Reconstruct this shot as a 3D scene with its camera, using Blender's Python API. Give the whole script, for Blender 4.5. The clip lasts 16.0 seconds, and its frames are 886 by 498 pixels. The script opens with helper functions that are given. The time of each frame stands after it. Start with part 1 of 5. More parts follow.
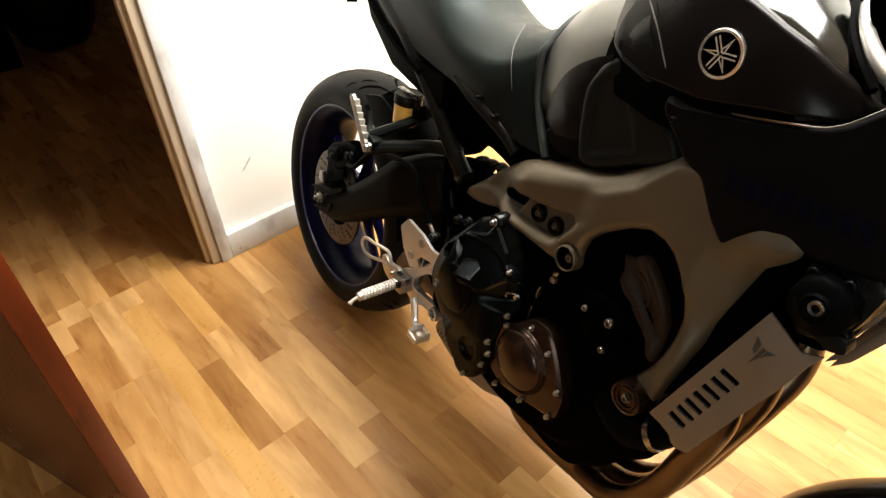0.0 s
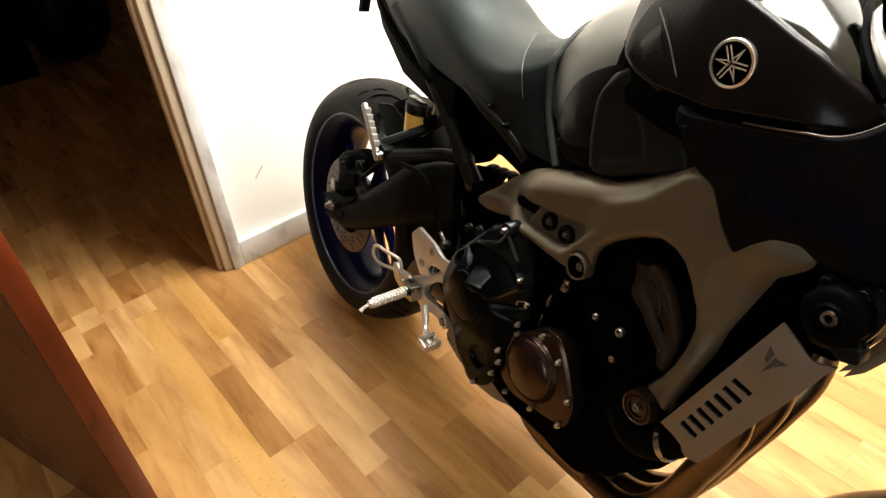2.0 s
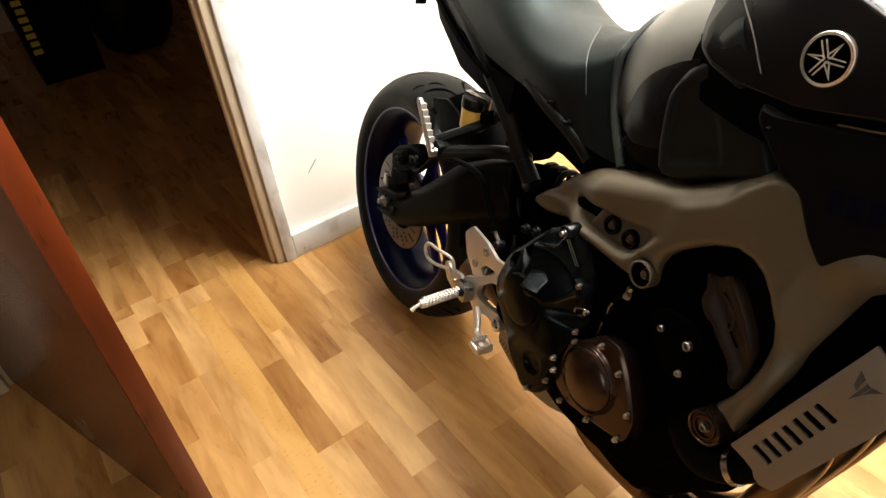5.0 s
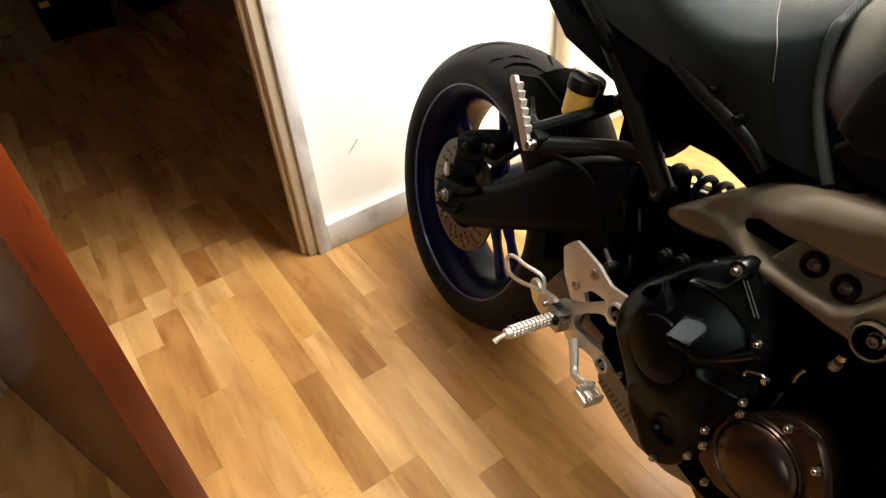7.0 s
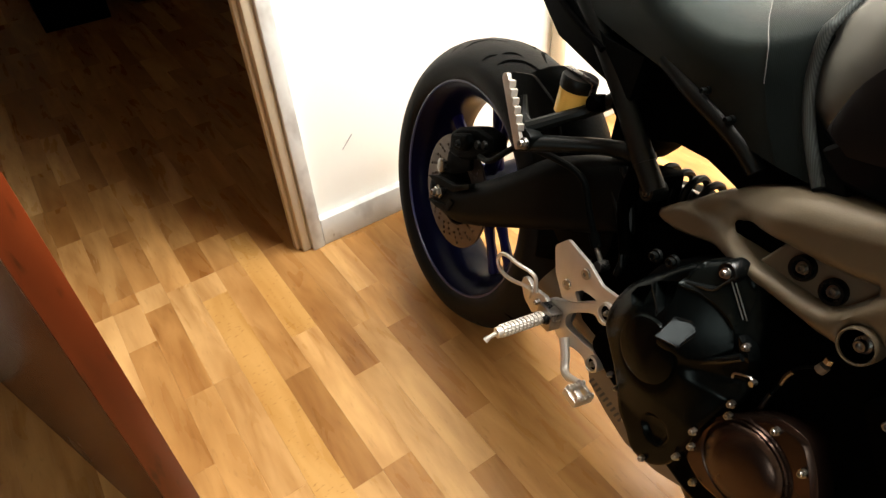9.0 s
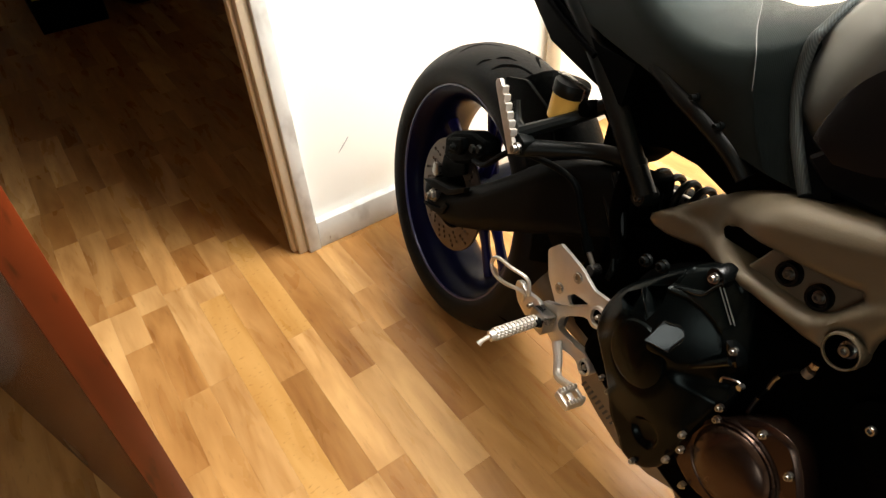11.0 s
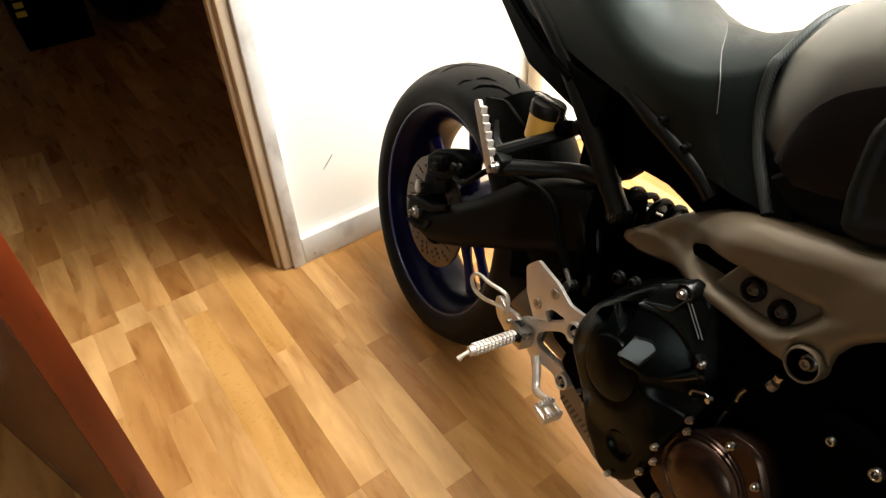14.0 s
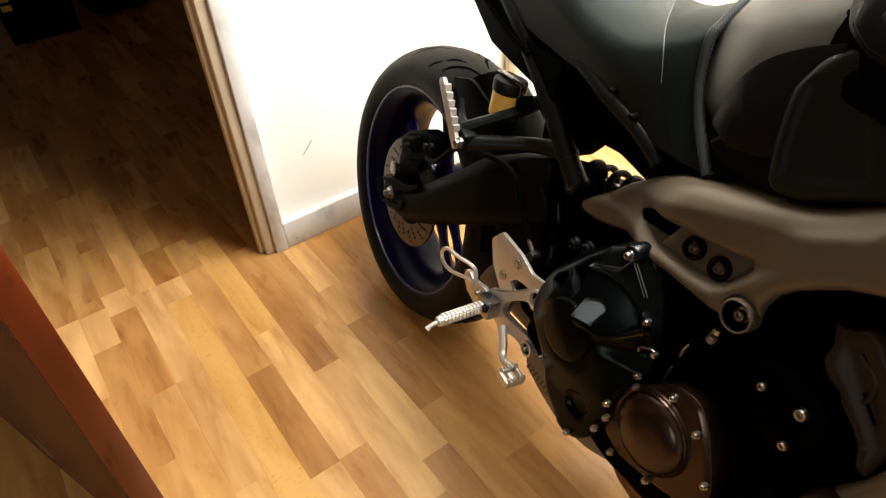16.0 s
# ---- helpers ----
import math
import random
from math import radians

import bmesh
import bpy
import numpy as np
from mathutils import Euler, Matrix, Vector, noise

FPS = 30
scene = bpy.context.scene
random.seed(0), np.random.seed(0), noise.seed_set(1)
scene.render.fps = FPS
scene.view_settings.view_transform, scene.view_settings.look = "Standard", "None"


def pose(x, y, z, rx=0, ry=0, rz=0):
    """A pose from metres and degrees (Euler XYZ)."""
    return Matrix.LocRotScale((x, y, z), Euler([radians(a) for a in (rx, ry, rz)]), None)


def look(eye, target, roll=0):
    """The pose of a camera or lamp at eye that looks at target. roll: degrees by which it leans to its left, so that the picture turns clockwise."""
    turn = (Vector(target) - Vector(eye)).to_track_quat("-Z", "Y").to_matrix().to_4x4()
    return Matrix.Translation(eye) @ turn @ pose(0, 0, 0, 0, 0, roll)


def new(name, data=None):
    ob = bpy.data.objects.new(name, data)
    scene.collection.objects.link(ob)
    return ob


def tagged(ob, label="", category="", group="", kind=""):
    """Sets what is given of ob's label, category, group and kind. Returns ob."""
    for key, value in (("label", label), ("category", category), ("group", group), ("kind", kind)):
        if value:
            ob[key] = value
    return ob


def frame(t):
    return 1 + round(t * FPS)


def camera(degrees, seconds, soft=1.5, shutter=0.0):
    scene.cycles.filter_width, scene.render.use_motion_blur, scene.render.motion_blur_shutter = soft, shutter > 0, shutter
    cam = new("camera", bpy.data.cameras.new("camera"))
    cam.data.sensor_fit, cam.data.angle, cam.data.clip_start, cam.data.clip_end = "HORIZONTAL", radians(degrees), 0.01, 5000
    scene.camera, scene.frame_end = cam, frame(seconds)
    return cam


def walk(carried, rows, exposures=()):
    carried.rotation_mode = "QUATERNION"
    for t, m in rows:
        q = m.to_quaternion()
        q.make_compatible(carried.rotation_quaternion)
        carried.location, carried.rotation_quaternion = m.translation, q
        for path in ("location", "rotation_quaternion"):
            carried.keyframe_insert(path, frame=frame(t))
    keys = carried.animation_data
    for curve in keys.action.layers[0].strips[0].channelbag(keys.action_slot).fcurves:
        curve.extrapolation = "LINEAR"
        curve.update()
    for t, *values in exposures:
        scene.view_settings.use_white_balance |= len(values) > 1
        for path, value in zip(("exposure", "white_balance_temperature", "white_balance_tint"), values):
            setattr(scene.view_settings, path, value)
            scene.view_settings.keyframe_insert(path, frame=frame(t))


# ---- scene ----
from mathutils.geometry import delaunay_2d_cdt

cam = camera(69.6, 16.0, soft=1.4)
PATH = [
    (0, (-0.145, -1.696, 1.236), (0.858, -0.499, -0.014), -2.8),
    (0.5, (-0.144, -1.696, 1.237), (0.865, -0.492, -0.002), -2.9),
    (1, (-0.144, -1.696, 1.235), (0.857, -0.483, -0.001), -3.1),
    (1.5, (-0.144, -1.697, 1.239), (0.851, -0.475, 0.008), -3.1),
    (2, (-0.146, -1.697, 1.239), (0.842, -0.468, 0.008), -3.4),
    (2.5, (-0.146, -1.694, 1.239), (0.832, -0.459, 0.007), -3.4),
    (3, (-0.148, -1.694, 1.239), (0.818, -0.451, 0.005), -3.7),
    (3.5, (-0.147, -1.69, 1.239), (0.812, -0.447, 0.0), -3.9),
    (4, (-0.149, -1.687, 1.235), (0.814, -0.441, 0.002), -3.8),
    (4.5, (-0.144, -1.704, 1.241), (0.78, -0.434, 0.002), -3.8),
    (5, (-0.132, -1.664, 1.23), (0.727, -0.351, -0.01), -5.6),
    (5.2, (-0.111, -1.593, 1.209), (0.703, -0.278, -0.059), -7.1),
    (7.3, (-0.109, -1.394, 1.141), (0.699, -0.121, -0.173), -3.8),
    (7.5, (-0.107, -1.394, 1.146), (0.699, -0.127, -0.175), -3.9),
    (8, (-0.101, -1.392, 1.147), (0.713, -0.13, -0.174), -3.5),
    (8.5, (-0.101, -1.391, 1.145), (0.709, -0.128, -0.178), -3.4),
    (9, (-0.098, -1.394, 1.146), (0.709, -0.131, -0.178), -3.6),
    (11.5, (-0.092, -1.402, 1.155), (0.723, -0.141, -0.167), -3.3),
    (12, (-0.091, -1.404, 1.155), (0.729, -0.144, -0.163), -3.1),
    (12.5, (-0.09, -1.405, 1.156), (0.734, -0.144, -0.159), -3.1),
    (13, (-0.093, -1.408, 1.157), (0.74, -0.145, -0.151), -2.8),
    (13.5, (-0.094, -1.413, 1.162), (0.746, -0.146, -0.138), -2.8),
    (14, (-0.089, -1.418, 1.169), (0.771, -0.154, -0.121), -2.6),
    (14.5, (-0.087, -1.421, 1.166), (0.773, -0.162, -0.128), -2.8),
    (15, (-0.084, -1.427, 1.168), (0.769, -0.172, -0.135), -2.7),
    (15.5, (-0.083, -1.438, 1.167), (0.776, -0.186, -0.135), -3.0),
    (16, (-0.08, -1.483, 1.162), (0.783, -0.234, -0.14), -3.1),
]
walk(cam, [(t, look(eye, target, roll)) for t, eye, target, roll in PATH])

# ---- world, ceiling lamp, camera-side fill and exposure ----
world = bpy.data.worlds.new("world")
scene.world = world
world.use_nodes = True
wn = world.node_tree.nodes
sky = wn.new("ShaderNodeTexSky")
sky.sky_type, sky.sun_disc, sky.sun_elevation, sky.sun_rotation = "NISHITA", False, radians(35), radians(90)
wn["Background"].inputs["Strength"].default_value = 0.08
world.node_tree.links.new(sky.outputs["Color"], wn["Background"].inputs["Color"])


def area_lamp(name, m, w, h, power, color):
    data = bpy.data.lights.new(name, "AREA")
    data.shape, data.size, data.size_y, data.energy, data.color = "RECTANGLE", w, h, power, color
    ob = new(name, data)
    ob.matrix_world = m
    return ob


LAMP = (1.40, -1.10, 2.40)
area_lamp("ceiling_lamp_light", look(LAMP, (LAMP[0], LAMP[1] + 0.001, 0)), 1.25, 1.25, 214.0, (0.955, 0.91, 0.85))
# added camera-side fill; its unseen window is guessed from a clutch-cover reflection
area_lamp("window_fill_light", look((-1.66, -2.0, 1.30), (0.0, -2.0, 1.2)), 0.60, 0.60, 8.0, (0.93, 1.0, 0.93))
scene.view_settings.exposure = 0.0


# ---- materials ----
def material(name, color, rough=0.5, metal=0.0, var=0.12, scale=30.0, bump=0.0, bump_scale=300.0, coat=0.0, spec=0.5):
    """A principled surface with broad colour variation, roughness variation and a fine bump."""
    m = bpy.data.materials.new(name)
    m.use_nodes = True
    n, l = m.node_tree.nodes, m.node_tree.links
    b = n["Principled BSDF"]
    tc = n.new("ShaderNodeTexCoord")
    n1 = n.new("ShaderNodeTexNoise")
    n1.inputs["Scale"].default_value, n1.inputs["Detail"].default_value = scale, 6
    l.new(tc.outputs["Object"], n1.inputs["Vector"])
    mix = n.new("ShaderNodeMix")
    mix.data_type = "RGBA"
    mix.inputs["A"].default_value = (*[c * (1 - var) for c in color], 1)
    mix.inputs["B"].default_value = (*[min(1, c * (1 + var)) for c in color], 1)
    l.new(n1.outputs["Fac"], mix.inputs["Factor"])
    l.new(mix.outputs["Result"], b.inputs["Base Color"])
    mr = n.new("ShaderNodeMapRange")
    mr.inputs["To Min"].default_value, mr.inputs["To Max"].default_value = rough * 0.85, min(1, rough * 1.15)
    l.new(n1.outputs["Fac"], mr.inputs["Value"])
    l.new(mr.outputs["Result"], b.inputs["Roughness"])
    b.inputs["Metallic"].default_value = metal
    b.inputs["Coat Weight"].default_value = coat
    b.inputs["Coat Roughness"].default_value = 0.05
    b.inputs["Specular IOR Level"].default_value = spec
    if bump:
        n2 = n.new("ShaderNodeTexNoise")
        n2.inputs["Scale"].default_value, n2.inputs["Detail"].default_value = bump_scale, 4
        l.new(tc.outputs["Object"], n2.inputs["Vector"])
        bp = n.new("ShaderNodeBump")
        bp.inputs["Strength"].default_value, bp.inputs["Distance"].default_value = bump, 0.002
        l.new(n2.outputs["Fac"], bp.inputs["Height"])
        l.new(bp.outputs["Normal"], b.inputs["Normal"])
    return m


def wood(name, dark, light, rough=0.3, along="Y", random_tone=0.0, knots=0.0, size=1.0, spec=0.5):
    """Wood with stretched grain, fine pores and a tone that varies from piece to piece."""
    m = bpy.data.materials.new(name)
    m.use_nodes = True
    n, l = m.node_tree.nodes, m.node_tree.links
    b = n["Principled BSDF"]
    b.inputs["Specular IOR Level"].default_value = spec
    tc, mp, oi = n.new("ShaderNodeTexCoord"), n.new("ShaderNodeMapping"), n.new("ShaderNodeObjectInfo")
    sc = [9.0 * size, 9.0 * size, 9.0 * size]
    sc["XYZ".index(along)] = 1.7 * size
    mp.inputs["Scale"].default_value = sc
    mp.inputs["Rotation"].default_value = (0, 0, radians(3.5))
    l.new(tc.outputs["Object"], mp.inputs["Vector"])
    off = n.new("ShaderNodeVectorMath")
    off.operation = "MULTIPLY"
    comb = n.new("ShaderNodeCombineXYZ")
    for k in "XYZ":
        l.new(oi.outputs["Random"], comb.inputs[k])
    off.inputs[1].default_value = (37.0, 19.0, 11.0)
    l.new(comb.outputs["Vector"], off.inputs[0])
    add = n.new("ShaderNodeVectorMath")
    l.new(mp.outputs["Vector"], add.inputs[0])
    l.new(off.outputs["Vector"], add.inputs[1])
    grain = n.new("ShaderNodeTexNoise")
    grain.inputs["Scale"].default_value, grain.inputs["Detail"].default_value, grain.inputs["Distortion"].default_value = 1.6, 8, 0.6
    l.new(add.outputs["Vector"], grain.inputs["Vector"])
    broad = n.new("ShaderNodeTexNoise")
    broad.inputs["Scale"].default_value, broad.inputs["Detail"].default_value, broad.inputs["Distortion"].default_value = 0.85, 3, 0.8
    l.new(add.outputs["Vector"], broad.inputs["Vector"])
    figure = n.new("ShaderNodeTexNoise")
    figure.inputs["Scale"].default_value, figure.inputs["Detail"].default_value, figure.inputs["Distortion"].default_value = 1.5, 2, 1.2
    l.new(add.outputs["Vector"], figure.inputs["Vector"])
    ramp = n.new("ShaderNodeValToRGB")
    ramp.color_ramp.elements[0].position, ramp.color_ramp.elements[0].color = 0.36, (*dark, 1)
    ramp.color_ramp.elements[1].position, ramp.color_ramp.elements[1].color = 0.63, (*light, 1)
    m1 = n.new("ShaderNodeMath")
    m1.operation = "MULTIPLY_ADD"
    l.new(broad.outputs["Fac"], m1.inputs[0])
    m1.inputs[1].default_value = 0.64
    m2 = n.new("ShaderNodeMath")
    m2.operation = "MULTIPLY"
    m2.inputs[1].default_value = 0.16
    l.new(grain.outputs["Fac"], m2.inputs[0])
    m3 = n.new("ShaderNodeMath")
    m3.operation = "MULTIPLY_ADD"
    m3.inputs[1].default_value = 0.20
    l.new(figure.outputs["Fac"], m3.inputs[0])
    l.new(m2.outputs["Value"], m3.inputs[2])
    l.new(m3.outputs["Value"], m1.inputs[2])
    l.new(m1.outputs["Value"], ramp.inputs["Fac"])
    col = ramp.outputs["Color"]
    if knots:
        pore = n.new("ShaderNodeTexNoise")
        pore.inputs["Scale"].default_value, pore.inputs["Detail"].default_value = 9.0, 2
        l.new(add.outputs["Vector"], pore.inputs["Vector"])
        pr = n.new("ShaderNodeMapRange")
        pr.inputs["From Min"].default_value, pr.inputs["From Max"].default_value = 0.62, 0.74
        pr.inputs["To Max"].default_value = knots
        l.new(pore.outputs["Fac"], pr.inputs["Value"])
        mk = n.new("ShaderNodeMix")
        mk.data_type = "RGBA"
        l.new(pr.outputs["Result"], mk.inputs["Factor"])
        l.new(col, mk.inputs["A"])
        mk.inputs["B"].default_value = (*[c * 0.45 for c in dark], 1)
        col = mk.outputs["Result"]
    if random_tone:
        hsv = n.new("ShaderNodeHueSaturation")
        vr = n.new("ShaderNodeMapRange")
        vr.inputs["To Min"].default_value, vr.inputs["To Max"].default_value = 1 - random_tone, 1 + random_tone
        l.new(oi.outputs["Random"], vr.inputs["Value"])
        l.new(vr.outputs["Result"], hsv.inputs["Value"])
        l.new(col, hsv.inputs["Color"])
        col = hsv.outputs["Color"]
    l.new(col, b.inputs["Base Color"])
    rr = n.new("ShaderNodeMapRange")
    rr.inputs["To Min"].default_value, rr.inputs["To Max"].default_value = rough * 0.8, rough * 1.25
    l.new(grain.outputs["Fac"], rr.inputs["Value"])
    l.new(rr.outputs["Result"], b.inputs["Roughness"])
    bp = n.new("ShaderNodeBump")
    bp.inputs["Strength"].default_value, bp.inputs["Distance"].default_value = 0.03, 0.0006
    l.new(grain.outputs["Fac"], bp.inputs["Height"])
    l.new(bp.outputs["Normal"], b.inputs["Normal"])
    return m


def specks(m, color, scale, lo, hi, strength):
    """Scatters small marks with soft edges over a material's own colour."""
    n, l = m.node_tree.nodes, m.node_tree.links
    b = n["Principled BSDF"]
    old = b.inputs["Base Color"].links[0].from_socket
    tc, mp, ns, mr, mix = n.new("ShaderNodeTexCoord"), n.new("ShaderNodeMapping"), n.new("ShaderNodeTexNoise"), n.new("ShaderNodeMapRange"), n.new("ShaderNodeMix")
    mp.inputs["Scale"].default_value = scale
    l.new(tc.outputs["Object"], mp.inputs["Vector"])
    l.new(mp.outputs["Vector"], ns.inputs["Vector"])
    ns.inputs["Scale"].default_value, ns.inputs["Detail"].default_value = 1.0, 3
    mr.inputs["From Min"].default_value, mr.inputs["From Max"].default_value, mr.inputs["To Max"].default_value = lo, hi, strength
    l.new(ns.outputs["Fac"], mr.inputs["Value"])
    mix.data_type = "RGBA"
    l.new(mr.outputs["Result"], mix.inputs["Factor"])
    l.new(old, mix.inputs["A"])
    mix.inputs["B"].default_value = (*color, 1)
    l.new(mix.outputs["Result"], b.inputs["Base Color"])
    return m


M_WALL = material("white_wall_paint", (0.79, 0.795, 0.75), 0.7, var=0.05, scale=3.0, bump=0.15, bump_scale=90)
M_TRIM = material("aged_white_gloss", (0.62, 0.645, 0.635), 0.6, var=0.20, scale=11.0, bump=0.12, bump_scale=40)
specks(M_TRIM, (0.16, 0.13, 0.10), (45.0, 45.0, 30.0), 0.69, 0.74, 0.8)
specks(M_TRIM, (0.34, 0.33, 0.31), (14.0, 14.0, 9.0), 0.50, 0.66, 0.65)
M_LINING = material("beige_painted_wood", (0.52, 0.45, 0.33), 0.4, var=0.15, scale=14.0, bump=0.1, bump_scale=60)
M_CEIL = material("ceiling_paint", (0.75, 0.73, 0.68), 0.8, var=0.04, scale=2.0)
M_GAP = material("joint_shadow_brown", (0.25, 0.13, 0.05), 0.6, var=0.2)
FLOOR_TONES = [
    wood("beech_light", (0.33, 0.165, 0.052), (0.56, 0.335, 0.132), 0.28, random_tone=0.07, spec=0.22, knots=0.16, size=1.8),
    wood("beech_gold", (0.275, 0.128, 0.037), (0.475, 0.262, 0.090), 0.28, random_tone=0.08, spec=0.22, knots=0.2, size=1.8),
    wood("beech_mid", (0.225, 0.098, 0.026), (0.40, 0.206, 0.066), 0.28, random_tone=0.08, spec=0.22, knots=0.22, size=1.8),
    wood("beech_dark", (0.215, 0.088, 0.021), (0.345, 0.165, 0.048), 0.28, random_tone=0.06, spec=0.22, knots=0.2, size=1.8),
    wood("beech_flecked", (0.40, 0.205, 0.055), (0.51, 0.292, 0.094), 0.28, random_tone=0.04, spec=0.22, size=1.8),
]
specks(FLOOR_TONES[4], (0.22, 0.090, 0.022), (55.0, 150.0, 55.0), 0.615, 0.690, 0.55)
for tone_ in FLOOR_TONES[:4]:
    specks(tone_, (0.10, 0.042, 0.013), (38.0, 17.0, 38.0), 0.765, 0.82, 0.8)
M_LEAF = material("red_brown_door_veneer", (0.115, 0.043, 0.018), 0.26, var=0.14, scale=4.0, spec=0.16)
M_LEAF_EDGE = wood("red_stained_edge", (0.050, 0.008, 0.002), (0.15, 0.027, 0.006), 0.34, along="Z", knots=0.8, size=0.9, spec=0.25)
M_RUBBER = material("tyre_rubber", (0.0042, 0.0044, 0.0046), 0.5, var=0.3, scale=18, bump=0.25, bump_scale=260, spec=0.088)
M_BLACK = material("satin_black_paint", (0.0030, 0.0038, 0.0036), 0.38, var=0.2, scale=25, bump=0.06, spec=0.12)
M_MATTE = material("matte_black_plastic", (0.0014, 0.0018, 0.0018), 0.45, var=0.2, scale=40, bump=0.2, bump_scale=700, spec=0.015)
M_CASE = material("black_engine_paint", (0.0020, 0.0026, 0.0026), 0.26, var=0.25, scale=30, bump=0.08, bump_scale=500, spec=0.22)
# near black for dark parts; also paints the shade in recesses and gaps
M_DARK = material("near_black_parts_and_shade", (0.0007, 0.0007, 0.0007), 0.55, var=0.3, scale=20, spec=0.005)
M_TANK = material("gloss_graphite_paint", (0.006, 0.005, 0.005), 0.2, metal=0.0, var=0.1, scale=60, coat=0.02, spec=0.07)
M_SEAT = material("black_seat_vinyl", (0.0032, 0.0050, 0.0049), 0.40, var=0.15, scale=30, bump=0.2, bump_scale=900, spec=0.19)
M_FRAME = material("bronze_grey_frame_paint", (0.090, 0.070, 0.043), 0.45, metal=0.36, var=0.10, scale=22, bump=0.08, bump_scale=500)
M_ALU = material("bare_aluminium", (0.58, 0.55, 0.50), 0.4, metal=0.75, var=0.15, scale=40, bump=0.1, bump_scale=400)
M_CHROME = material("polished_emblem_metal", (0.80, 0.78, 0.73), 0.2, metal=0.85, var=0.3, scale=60)
M_STEEL = material("zinc_bolt_steel", (0.33, 0.32, 0.30), 0.28, metal=1.0, var=0.3, scale=90)
M_DISC = material("brake_disc_steel", (0.095, 0.075, 0.062), 0.4, metal=0.9, var=0.25, scale=60)
# one wheel blue: darkened for the shaded rim, brightened for the lit spokes
M_BLUE = material("wheel_blue_shaded", (0.0012, 0.0018, 0.014), 0.30, metal=0.0, var=0.15, scale=30, spec=0.05)
M_SPOKE = material("wheel_blue_lit", (0.0060, 0.0060, 0.062), 0.30, var=0.15, scale=30, spec=0.2)
M_COVER = material("brown_anodised_cover", (0.042, 0.025, 0.018), 0.26, metal=0.85, var=0.3, scale=20, bump=0.05)
M_PIPE = material("heat_tinted_steel", (0.135, 0.094, 0.060), 0.34, metal=1.0, var=0.3, scale=14)
M_SHIELD = material("bead_blasted_guard", (0.165, 0.134, 0.105), 0.5, metal=0.5, var=0.1, scale=40, bump=0.1, bump_scale=900)
M_TITAN = material("titanium_sleeve", (0.17, 0.135, 0.095), 0.5, metal=0.2, var=0.25, scale=20, spec=0.25)
M_FLUID = material("amber_reservoir_plastic", (0.66, 0.42, 0.09), 0.35, var=0.1, scale=20)
M_RED = material("red_paint", (0.45, 0.02, 0.015), 0.4, var=0.1)
M_YELLOW = material("yellow_print", (0.62, 0.50, 0.05), 0.5, var=0.1)
M_INK = material("dark_print", (0.03, 0.028, 0.026), 0.5, var=0.1)
# unseen west wall; red-brown guessed from tank reflections, dark to hold back bounce
M_PANEL = wood("dark_wall_panelling", (0.030, 0.012, 0.007), (0.055, 0.022, 0.012), 0.5, along="Z")
M_TANKGREY = material("satin_grey_paint", (0.118, 0.117, 0.108), 0.33, metal=1.0, var=0.03, scale=8)
M_TANKTOP = material("tank_grey_glare_muted", (0.055, 0.058, 0.056), 0.12, metal=1.0, var=0.03, scale=8)


def ribbed(name, dark, light, scale, rough, spec):
    """Vinyl with fine slanting ribs."""
    m = material(name, dark, rough, var=0.2, scale=60, spec=spec)
    n, l = m.node_tree.nodes, m.node_tree.links
    tc, mp, wv, mix, bp = n.new("ShaderNodeTexCoord"), n.new("ShaderNodeMapping"), n.new("ShaderNodeTexWave"), n.new("ShaderNodeMix"), n.new("ShaderNodeBump")
    mp.inputs["Rotation"].default_value = (0, radians(-52), 0)
    l.new(tc.outputs["Object"], mp.inputs["Vector"])
    l.new(mp.outputs["Vector"], wv.inputs["Vector"])
    wv.bands_direction = "Z"
    wv.inputs["Scale"].default_value, wv.inputs["Distortion"].default_value = scale, 0.3
    mix.data_type = "RGBA"
    mix.inputs["A"].default_value, mix.inputs["B"].default_value = (*dark, 1), (*light, 1)
    l.new(wv.outputs["Fac"], mix.inputs["Factor"])
    b = n["Principled BSDF"]
    l.new(mix.outputs["Result"], b.inputs["Base Color"])
    bp.inputs["Strength"].default_value, bp.inputs["Distance"].default_value = 0.3, 0.0004
    l.new(wv.outputs["Fac"], bp.inputs["Height"])
    l.new(bp.outputs["Normal"], b.inputs["Normal"])
    return m


M_RIBBED = ribbed("grey_ribbed_piping", (0.010, 0.011, 0.011), (0.034, 0.038, 0.037), 150.0, 0.45, 0.2)
M_BAND = ribbed("ribbed_black_vinyl", (0.0020, 0.0032, 0.0032), (0.0036, 0.0054, 0.0053), 170.0, 0.45, 0.10)
M_ARM = material("satin_black_arm_paint", (0.0020, 0.0024, 0.0023), 0.5, var=0.2, scale=30, bump=0.12, bump_scale=700, spec=0.045)
M_SEAM = material("pale_thread", (0.10, 0.10, 0.097), 0.6, var=0.4, scale=300)
M_HEAD = material("dark_brown_head_paint", (0.0170, 0.0105, 0.0072), 0.40, var=0.3, scale=14, spec=0.08)
M_SHROUD = material("grained_black_panel", (0.0020, 0.0019, 0.0022), 0.50, var=0.25, scale=12, bump=0.2, bump_scale=900, spec=0.05)
M_SIDE = material("satin_black_side_cover", (0.0060, 0.0066, 0.0060), 0.42, var=0.2, scale=14, bump=0.15, bump_scale=900, spec=0.10)
M_SCUFF = material("grey_scuff", (0.36, 0.36, 0.34), 0.7, var=0.2)
